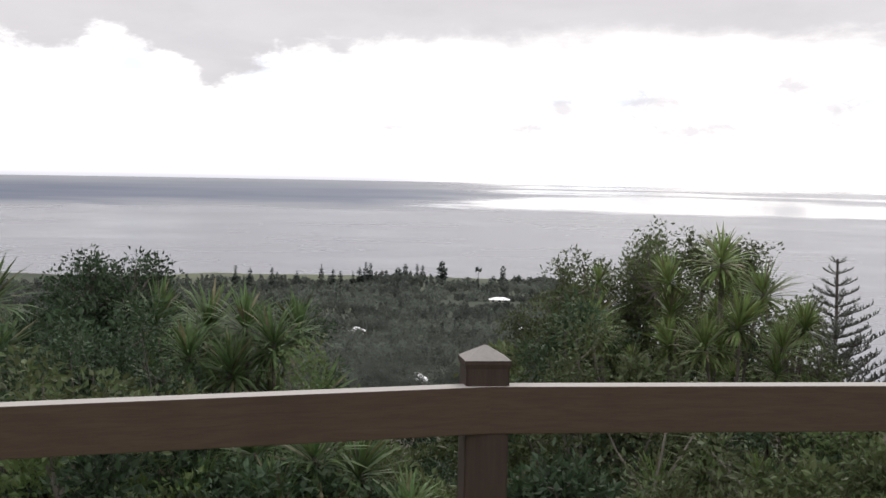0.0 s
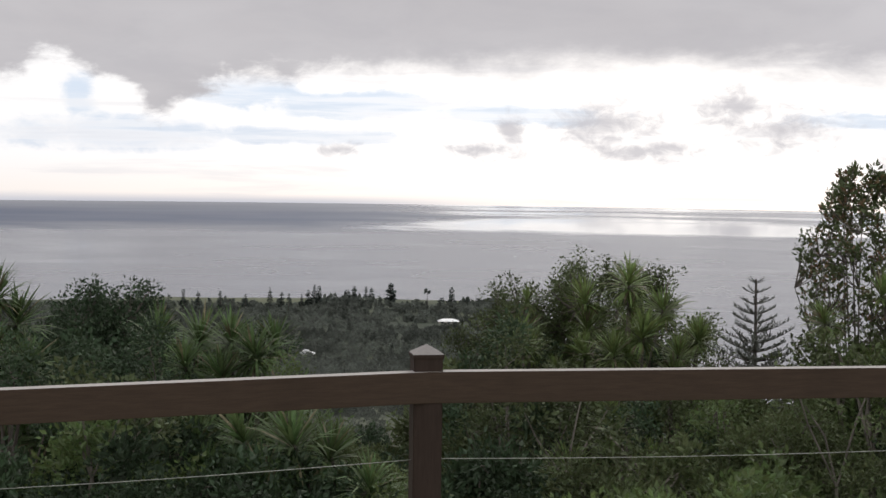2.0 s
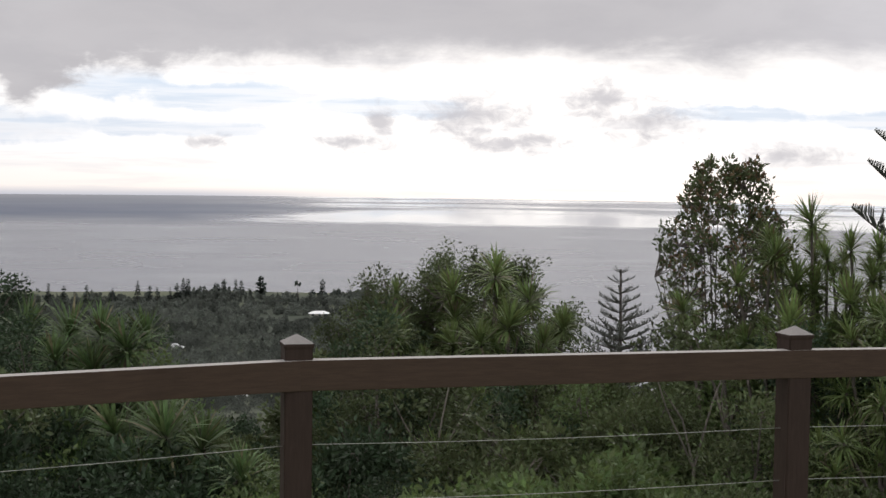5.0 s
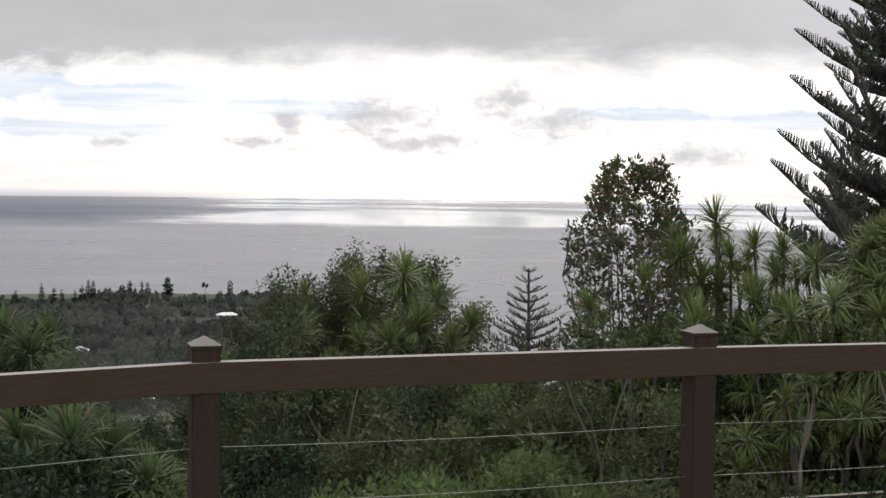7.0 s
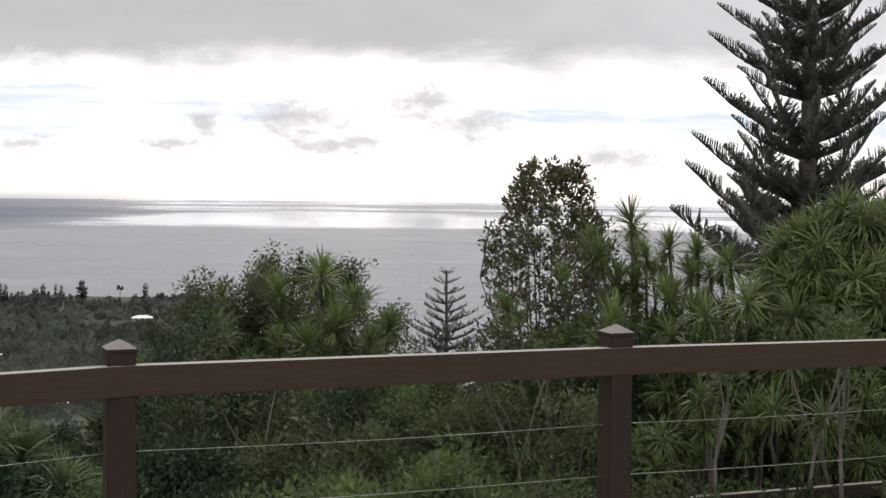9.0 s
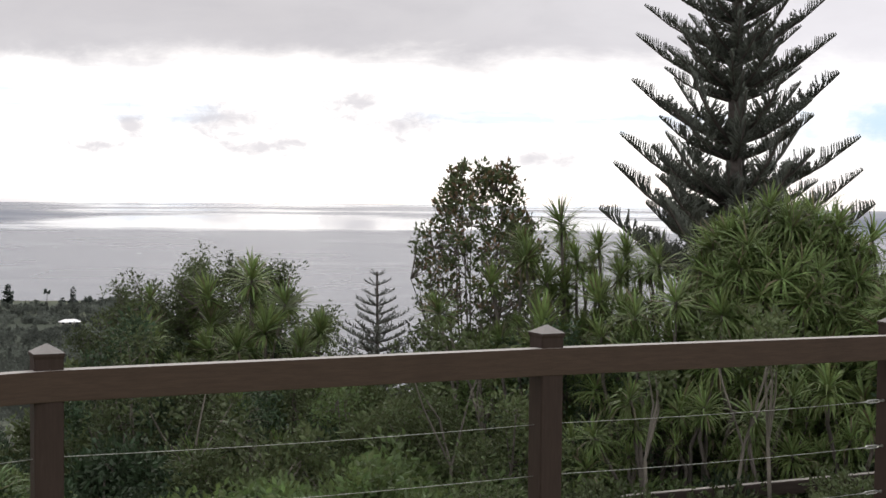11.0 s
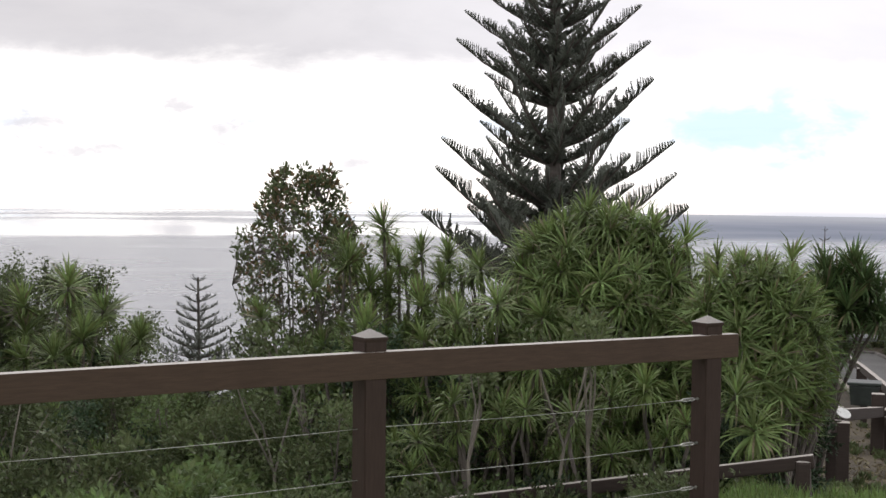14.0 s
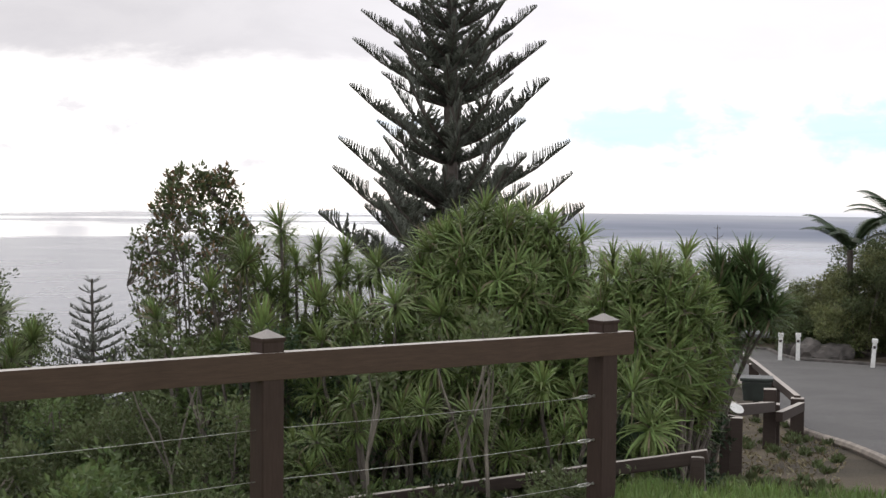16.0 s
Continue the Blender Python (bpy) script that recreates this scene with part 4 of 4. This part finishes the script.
# ------------------------------------------------------------------ far woods, pines and houses
def far_woods():
    rng = np.random.default_rng(14)
    vs, fs = [], []

    def crown(x, y, z, h, w, spiky, k):
        u, th = rng.random(k), rng.uniform(0, 2 * math.pi, k)
        rad = (1 - u) ** 0.8 * w if spiky else w * np.sqrt(np.maximum(0.05, 1 - (2 * u - 0.85) ** 2 / 1.4))
        rad = rad * rng.uniform(0.6, 1.1, k)
        c = np.stack([x + rad * np.cos(th), y + rad * np.sin(th), z + u * h], 1)
        tri = c[:, None, :] + rng.normal(size=(k, 3, 3)) * max(0.00062 * math.hypot(x, y), 0.15 * w) * rng.uniform(0.7, 1.3, (k, 1, 1))
        tri[:, :, 2] = np.maximum(tri[:, :, 2], z - 0.5)
        vs.append(tri.reshape(-1, 3))
        fs.append(np.arange(start[0], start[0] + 3 * k).reshape(-1, 3))
        start[0] += 3 * k

    start = [0]
    made = 0
    while made < 4600:
        a = rng.uniform(-22, 3.5)
        d = math.sqrt(rng.uniform(380 ** 2, 1250 ** 2)) if rng.random() < 0.8 else rng.uniform(380, 700)
        x, y = d * math.sin(radians(a)), d * math.cos(radians(a))
        z = ground_z(x, y)
        if z < -127 or (noise.noise((x * 0.008, y * 0.008, 7.0)) > 0.2) or (abs(x + 40) < 34 and 900 < y < 985):
            continue
        if d > 1120 and -5.5 < a < -0.2 and rng.random() < 0.6:
            continue
        h = rng.uniform(2.5, 6.0) if d < 1120 else rng.uniform(2.5, 5.5)
        spiky = rng.random() < 0.3
        crown(x, y, z, h * (1.25 if spiky else 1.0), h * rng.uniform(0.35, 0.6) * (0.55 if spiky else 1.0), spiky, 80)
        made += 1
    for lo, hi, n in ((-22, -5.4, 480), (-1.6, 1.6, 110)):
        for _ in range(n):
            a, d = rng.uniform(lo, hi), rng.uniform(1200, 1300)
            x, y = d * math.sin(radians(a)), d * math.cos(radians(a))
            z = ground_z(x, y)
            spiky = rng.random() < 0.7
            h = rng.uniform(3, 7.5) if a < -5 else rng.uniform(2.5, 5)
            crown(x, y, z, h * (1.15 if spiky else 0.8), h * (0.24 if spiky else 0.45), spiky, 80)
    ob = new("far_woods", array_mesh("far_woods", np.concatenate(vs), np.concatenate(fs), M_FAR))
    tagged(ob, "woods covering the low far hill, greyed in colour for haze", "woods", kind="stuff")


def valley_woods():
    rng = np.random.default_rng(15)
    vs, fs, n = [], [], 0
    for _ in range(150):
        a, d = rng.uniform(-14, 1.5), math.sqrt(rng.uniform(70 ** 2, 380 ** 2))
        x, y = d * math.sin(radians(a)), d * math.cos(radians(a))
        h = rng.uniform(2.0, 4.0) * (0.5 + d / 350)
        tips = np.stack([rng.normal(x, h * 0.32, 26), rng.normal(y, h * 0.32, 26), ground_z(x, y) + rng.uniform(0.1, 1.0, 26) * h], 1)
        v, f = leaf_cloud(rng, tips, h * 0.2, 70, 0.045 * h + 0.08, 0.3, 0.8)
        vs.append(v)
        fs.append(f + n)
        n += len(v)
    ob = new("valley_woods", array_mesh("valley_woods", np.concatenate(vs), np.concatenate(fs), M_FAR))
    tagged(ob, "mixed green scrub filling the valley below", "woods", kind="stuff")


def far_pine(rng, x, y, h, w, kind):
    z = ground_z(x, y) - 0.3
    t = thing("far_pine", (x, y, z), "distant tall pine standing on the far crest", "pine tree", group="far pines")
    b = Build()
    b.tube([(0, 0, 0), (0, 0, h * 0.97)], [0.45, 0.08], 5)
    part("trunk", b, M_PINE_BARK, t)
    b = Build()
    if kind == "palm":
        for i in range(60):
            a, e = rng.uniform(0, 6.28), rng.uniform(-0.5, 1.0)
            o = Vector((math.cos(a), math.sin(a), e)) * w * 0.55
            c = Vector((0, 0, h * 0.82))
            b.face_block([c, c + o + Vector((0.4, 0.3, 0.5)), c + o - Vector((0.4, 0.3, 0.5))], [(0, 1, 2)])
    else:
        tiers = int(h / 1.5)
        for k in range(tiers):
            u = 0.10 + 0.9 * k / tiers
            r = w * 1.0 * (1 - u) ** 0.5 * rng.uniform(0.55, 1.2)
            for i in range(13):
                a = rng.uniform(0, 6.28)
                c = Vector((0, 0, h * u))
                tip = c + Vector((math.cos(a) * r, math.sin(a) * r, 0.4 * r * rng.uniform(0.2, 1.2)))
                sd = Vector((-math.sin(a), math.cos(a), 0.3)) * r * 0.33
                b.face_block([c, tip + sd, tip + Vector((0, 0, 0.7)), tip - sd], [(0, 1, 2, 3)])
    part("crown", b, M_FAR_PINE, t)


def far_pines():
    rng = np.random.default_rng(31)
    d = 1235.0
    for az_, top, w, kind in (
            (-8.77, -99.5, 3.2, ""), (-8.33, -103.3, 3.2, ""), (-8.06, -104.8, 2.8, ""), (-7.33, -101.8, 3.9, ""), (-7.10, -97.3, 3.9, ""), (-6.93, -98.3, 3.5,
            ""), (-5.88, -101.4, 3.9, ""), (-5.61, -98.3, 4.9, ""), (-5.16, -98.4, 2.8, ""), (-4.95, -99.4, 2.8, ""), (-4.23, -95.5, 6.0, ""), (-2.85, -100.1,
            4.6, "palm"), (-1.92, -98.1, 4.2, ""), (-11.98, -101.6, 3.5, ""), (-11.43, -103.2, 3.2, ""), (-10.61, -103.0, 3.2, ""), (-9.68, -105.2, 3.2, ""),
            (-2.30, -106.8, 4.2, ""), (-1.36, -106.1, 3.2, ""), (-0.94, -106.7, 3.2, ""), (-7.58, -105.0, 2.8, ""), (-6.55, -105.3, 3.2, "")):
        x, y = d * math.sin(radians(az_)), d * math.cos(radians(az_))
        far_pine(rng, x, y, max(6.0, top - ground_z(x, y) + 0.3), w, kind)


def house(x, y, w, dp, h, turn, label):
    z = ground_z(x, y)
    t = thing("house", (x, y, z), label, "house", group="far houses", turn=turn)
    part("wall", block(w, dp, h, 0.02, (0, 0, h / 2 - 0.5)), M_WALL, t)
    b = Build()
    o, r = 0.8, h * 0.75
    e, k = w / 2 + o, dp / 2 + o
    zt = h - 0.5
    b.face_block([(-e, -k, zt), (e, -k, zt), (e, k, zt), (-e, k, zt), (-e + k, 0, zt + r), (e - k, 0, zt + r)],
                 [(0, 1, 5, 4), (1, 2, 5), (2, 3, 4, 5), (3, 0, 4), (3, 2, 1, 0)])
    part("roof", b, M_ROOF, t, "white sheet metal hipped roof")
    n = max(1, int(w / 4))
    for i in range(n):
        cx = -w / 2 + (i + 0.5) * w / n
        part("window", block(1.6, 0.08, 1.2, 0.01, (cx, -dp / 2 - 0.03, h * 0.45)), M_PANE, t)


far_woods()
valley_woods()
far_pines()
house(-35.0, 985.0, 12.5, 6.0, 2.2, 4, "distant white-roofed house among trees")
house(-15.5, 700.0, 3.6, 3.0, 2.2, 10, "small white-roofed shed in the far fields")
house(-83.0, 640.0, 5.5, 4.0, 2.4, -8, "small pale roofed house among far trees")
house(-31.0, 345.0, 4.0, 3.0, 2.2, 5, "pale roofed shed down in the valley")


# ------------------------------------------------------------------ track, barrier and bank beyond the fence end
def polar(a, d, lift=0.0):
    x, y = d * math.sin(radians(a)), d * math.cos(radians(a))
    return Vector((x, y, ground_z(x, y) + lift))


INNER = [(30, 57), (32.6, 50), (33.6, 42), (34.6, 35), (35.7, 31), (37.5, 27.5), (39, 24), (45, 20), (62, 18)]
OUTER = [(30, 61), (34.6, 58), (35.2, 54.5), (38.5, 53), (45, 50), (62, 46)]


def road():
    b = Build()
    angs = np.arange(30, 62.1, 0.5)
    n = 24
    for a in angs:
        i, o = lerp_table(a, INNER), lerp_table(a, OUTER)
        for k in range(n + 1):
            b.v.append(tuple(polar(a, i + (o - i) * k / n, 0.06)))
    b.f = [(i * (n + 1) + k, i * (n + 1) + k + 1, (i + 1) * (n + 1) + k + 1, (i + 1) * (n + 1) + k) for i in range(len(angs) - 1) for k in range(n)]
    b.m = [0] * len(b.f)
    tagged(new("road", b.mesh("road", M_ROAD)), "grey asphalt road curving past the lookout", "road", kind="structure")
    for name, table, off, mat, lab in (("kerb", INNER, -0.15, M_KERB, "worn pale concrete kerb along the road"), ("trim", OUTER, 0.15, M_ROCK, "dark earth edge along the road")):
        k = Build()
        pts = [polar(a, lerp_table(a, table) + off, 0.07) for a in np.arange(33.0, 62.1, 0.5)]
        k.tube(pts, [0.085 + 0.02 * noise.noise((i * 0.9, 0, 0)) for i in range(len(pts))], 8)
        tagged(new(name, k.mesh(name, mat)), lab, "kerb", kind="structure")


def marker_post(a, d, lean):
    p = polar(a, d)
    t = thing("marker_post", p, "white painted roadside marker post", "post", group="white marker posts", turn=-a)
    part("shaft", block(0.14, 0.10, 1.0, 0.012, (0, 0, 0.42)), M_WHITE, t).rotation_euler = (0, radians(lean), 0)
    part("cap", block(0.19, 0.14, 0.14, 0.02, (0, 0, 0.95)), M_WHITE, t).rotation_euler = (0, radians(lean), 0)
    part("reflector", block(0.09, 0.02, 0.09, 0.005, (0, -0.062, 0.74)), M_MARK, t, "dark reflector plate").rotation_euler = (0, radians(lean), 0)


def barrier(name, posts, rails, label, height, r=0.13, deep=0.17):
    base = polar(*posts[0])
    t = thing(name, base, label, "barrier", group="timber barriers")
    for a, d in posts:
        p = polar(a, d, -0.2) - base
        part("post", block(2 * r, 2 * r, height + 0.2, 0.02), M_OLD, t, at=Matrix.Translation(p + Vector((0, 0, (height + 0.2) / 2))) @ pose(0, 0, 0, 0, 0, -a))
    for (a0, d0, h0), (a1, d1, h1) in rails:
        p, q = polar(a0, d0, h0) - base, polar(a1, d1, h1) - base
        m = Matrix.Translation((p + q) / 2) @ (q - p).to_track_quat("X", "Z").to_matrix().to_4x4()
        part("rail", block((q - p).length, 0.7 * deep, deep, 0.012), M_OLD, t, at=m)


def litter_bin(a, d):
    p = polar(a, d)
    t = thing("litter_bin", p, "dark green litter bin on a short post beside the barrier", "bin", turn=-a)
    bm = block(0.62, 0.5, 0.42, 0.03, (0, 0, 0.66))
    for v in bm.verts:
        f = 0.88 if v.co.z < 0.6 else 1.0
        v.co.x, v.co.y = v.co.x * f, v.co.y * f
    part("body", bm, M_BIN, t)
    part("lid", block(0.70, 0.58, 0.07, 0.02, (0, 0, 0.91)), M_BIN, t)
    part("leg", block(0.14, 0.14, 0.5, 0.01, (0, 0, 0.22)), M_OLD, t)


def plate_sign(a, d, z):
    p = polar(a, d)
    t = thing("plate_sign", p, "small white oval plate on a dark timber post", "sign", turn=-a)
    part("post", block(0.16, 0.16, z - 0.02, 0.015, (0, 0, (z - 0.02) / 2 - 0.1)), M_OLD, t)
    bm = bmesh.new()
    bmesh.ops.create_cone(bm, cap_ends=True, segments=28, radius1=0.095, radius2=0.095, depth=0.02, matrix=Matrix.Diagonal((1, 0.62, 1, 1)))
    bmesh.ops.bevel(bm, geom=list(bm.edges), offset=0.003, segments=1, affect="EDGES")
    part("plate", bm, M_WHITE, t, "white oval plate", pose(0, -0.06, z, 62, 24, 0))


def guard_rail():
    t = thing("guard_rail", polar(33, 60), "low dark guard rail along the bend", "guard rail")
    base = polar(33, 60)
    pts = [polar(a, 60.0, 0.62) - base for a in np.arange(29.0, 35.3, 0.5)]
    b = Build()
    for p, q in zip(pts, pts[1:]):
        u = Vector((0, 0, 1))
        b.face_block([p - u * 0.24, q - u * 0.24, q - u * 0.1 + Vector((-0.05, -0.05, 0)), p - u * 0.1 + Vector((-0.05, -0.05, 0)), q + u * 0.02, p + u * 0.02],
                     [(0, 1, 2, 3), (3, 2, 4, 5)])
        b.face_block([p + u * 0.02, q + u * 0.02, q + Vector((0.06, 0.08, 0.02)), p + Vector((0.06, 0.08, 0.02)), q + Vector((0.06, 0.08, -0.24)), p + Vector((0.06, 0.08, -0.24))],
                     [(0, 1, 2, 3), (3, 2, 4, 5)])
    part("beam", b, M_STEEL_DULL, t)
    for p in pts[::3]:
        part("post", block(0.12, 0.12, 0.75, 0.01), M_OLD, t, at=Matrix.Translation(p + Vector((0.1, 0.12, -0.33))))


M_STEEL_DULL = material("dull_steel", (0.30, 0.30, 0.30), 0.6, 0.2, 4, metal=0.4, bump=0.2)


def rock(seed, a, d, sx, sy, sz):
    rng = np.random.default_rng(seed)
    bm = bmesh.new()
    bmesh.ops.create_icosphere(bm, subdivisions=3, radius=1.0)
    for v in bm.verts:
        k = 1 + 0.28 * noise.noise(v.co * 1.4 + Vector((seed, 0, 0))) + 0.10 * noise.noise(v.co * 4.0)
        v.co = Vector((v.co.x * sx, v.co.y * sy, v.co.z * sz)) * k
    me = bpy.data.meshes.new("rock")
    bm.to_mesh(me)
    bm.free()
    me.materials.append(M_ROCK)
    ob = new("rock", me)
    ob.matrix_basis = Matrix.Translation(polar(a, d, sz * 0.35)) @ pose(0, 0, 0, 0, 0, rng.uniform(0, 90))
    tagged(ob, "dark weathered rock at the foot of the bank", "rock", group="bank rocks")


def tree_fern(foot, top_z, reach, n, label, seed):
    rng = np.random.default_rng(seed)
    fz = ground_z(*foot) - 0.1
    t = thing("tree_fern", (foot[0], foot[1], fz), label, "tree fern", group="tree ferns")
    b = Build()
    h = top_z - fz
    b.tube([(0, 0, 0), (0.05, 0, h * 0.5), (0, 0, h)], [0.16, 0.12, 0.11], 8)
    part("trunk", b, M_PINE_BARK, t)
    for i in range(n):
        a = 2.39996 * i
        out, sd = Vector((math.cos(a), math.sin(a), 0)), Vector((-math.sin(a), math.cos(a), 0))
        rise = rng.uniform(0.6, 1.45)
        f = Build()
        pts = []
        for s in np.linspace(0, 1, 12):
            pts.append(out * reach * s * (1 - 0.12 * s) + Vector((0, 0, reach * (rise * s - (0.30 + 0.38 * rise) * s * s))))
        f.tube(pts, [0.022 * (1 - 0.85 * k / 11) for k in range(12)], 4, cap=False)
        for k in range(56):
            s = 0.12 + 0.88 * k / 56
            j = min(10, int(s * 11))
            p = pts[j].lerp(pts[j + 1], s * 11 - j)
            d = (pts[j + 1] - pts[j]).normalized()
            w = reach * 0.20 * math.sin(math.pi * (0.12 + 0.86 * s)) ** 0.8
            for g_ in (-1, 1):
                tip = p + sd * g_ * w + d * w * 0.35 - Vector((0, 0, w * 0.25))
                f.face_block([p - d * 0.022, p + d * 0.026, tip], [(0, 1, 2)])
        part("frond", f, M_LEAF_DARK, t, at=Matrix.Translation((0, 0, h)))


def bank():
    rng = np.random.default_rng(77)
    looks = [(M_LEAF_DARK, "dark green bush on the road bank"), (M_LEAF, "olive green bush on the road bank"), (M_LEAF_BANK, "olive green bush on the road bank, coloured lighter as if lit")]
    tops = [(31, -4.3), (34.6, -4.9), (35.2, -4.4), (36, -3.9), (37, -3.2), (38, -2.4), (39, -1.8), (42, -0.8), (60, 0)]
    for d, drop in ((57.0, 1.6), (59.5, 0.7), (62.5, 0.0)):
        a = 35.6 if d < 62 else 32.0
        while a < 43:
            top = EYE + d * math.tan(radians(lerp_table(a, tops))) - drop * (0.5 + 0.5 * rng.random()) + rng.uniform(-0.3, 0.2)
            p = polar(a, d)
            h = max(0.8, top - p.z)
            w = max(0.7, min(1.5, h * 0.5))
            mat, lab = looks[int(rng.choice([2, 2, 2, 1]))]
            leafy_tree(rng, "bank_bush", (p.x, p.y), (p.x, p.y, p.z + h * 0.55), (w * 1.1, w * 1.1, h * 0.54), 60, 0.13, 44, mat, M_STEM, lab,
                       clump=0.36, category="bush", group="bank bushes", stems=3, base_r=0.05)
            a += 1.25 * rng.uniform(0.8, 1.2)
    rock(1, 36.0, 56.0, 0.9, 0.6, 0.5)
    rock(2, 36.8, 56.2, 1.1, 0.7, 0.45)
    rock(3, 35.6, 56.6, 0.6, 0.5, 0.5)
    f = polar(37.35, 58.0)
    tree_fern((f.x, f.y), EYE + 58 * math.tan(radians(-2.75)), 2.1, 15, "tree fern with arching feathery fronds above the bank", 4)
    f = polar(39.2, 57.0)
    tree_fern((f.x, f.y), EYE + 57 * math.tan(radians(-1.9)), 2.4, 13, "taller tree fern on the road bank", 9)


def lawn():
    rng = np.random.default_rng(55)
    n = 14000
    a, d = rng.uniform(24, 45, n), rng.uniform(6.6, 9.0, n)
    keep = d < 8.75 + 0.25 * np.sin(a * 1.7)
    a, d = np.radians(a[keep]), d[keep]
    n = len(a)
    x, y = d * np.sin(a), d * np.cos(a)
    z = np.array([ground_z(p, q) for p, q in zip(x, y)])
    base = np.stack([x, y, z], 1)
    th = rng.uniform(0, 6.28, n)
    side = np.stack([np.cos(th), np.sin(th), np.zeros(n)], 1) * 0.006
    tip = base + np.stack([rng.normal(0, 0.02, n), rng.normal(0, 0.02, n), rng.uniform(0.03, 0.085, n)], 1)
    v = np.stack([base - side, base + side, tip], 1).reshape(-1, 3)
    ob = new("lawn_grass", array_mesh("lawn_grass", v, np.arange(3 * n).reshape(-1, 3), M_GRASS))
    tagged(ob, "short bright green lawn grass by the fence end", "grass", kind="stuff")


def litter():
    """Dry leaves and grass tufts on the bare soil beside the track."""
    rng = np.random.default_rng(66)
    pts, tufts = [], []
    for _ in range(2600):
        a, d = rng.uniform(29, 37.2), rng.uniform(11, 34)
        if d > lerp_table(a, INNER) - 0.3:
            continue
        p = polar(a, d, 0.015)
        pts.append(tuple(p))
        if rng.random() < 0.05:
            tufts.append(tuple(p))
    v, f = leaf_cloud(rng, pts, 0.06, 2, 0.09, 0.0, 0.15)
    ob = new("leaf_litter", array_mesh("leaf_litter", v, f, M_STRAP_DRY))
    tagged(ob, "dry brown leaf litter on bare soil", "leaf litter", kind="stuff")
    v, f = leaf_cloud(rng, tufts, 0.08, 26, 0.12, 1.6, 0.3)
    ob = new("grass_tufts", array_mesh("grass_tufts", v, f, M_LEAF))
    tagged(ob, "rough green grass tufts beside the road", "grass", kind="stuff")


litter()
road()
for a, d, lean in ((34.93, 54.0, 1.0), (35.57, 54.2, 0.5), (38.23, 52.0, 4.0)):
    marker_post(a, d, lean)
guard_rail()
barrier("corner_barrier", [(35.6, 30.0), (34.75, 34.5), (34.0, 40.0), (34.70, 27.0)],
        [((35.6, 30.0, 0.74), (34.0, 40.0, 0.78)), ((34.0, 40.0, 0.78), (33.0, 48.0, 0.8)), ((35.75, 29.8, 0.62), (34.95, 26.0, 0.6))],
        "old dark timber post-and-rail barrier at the road corner", 0.78)
barrier("low_barrier", [(33.1, 20.5), (32.2, 20.0), (34.6, 26.6)],
        [((34.7, 26.6, 0.74), (32.9, 20.6, 0.92)), ((33.4, 20.3, 0.80), (30.0, 18.4, 0.84))],
        "dark weathered timber barrier below the lawn", 1.05, 0.11)
barrier("edge_barrier", [(20.0, 9.6), (28.0, 9.5), (32.0, 9.4)], [((18.0, 9.6, 0.42), (28.0, 9.5, 0.38)), ((28.0, 9.5, 0.38), (32.4, 9.4, 0.34))], "dark timber edging rail behind the fence", 0.34, 0.045, 0.085)
litter_bin(34.1, 33.0)
plate_sign(33.4, 19.6, 1.0)
bank()
lawn()
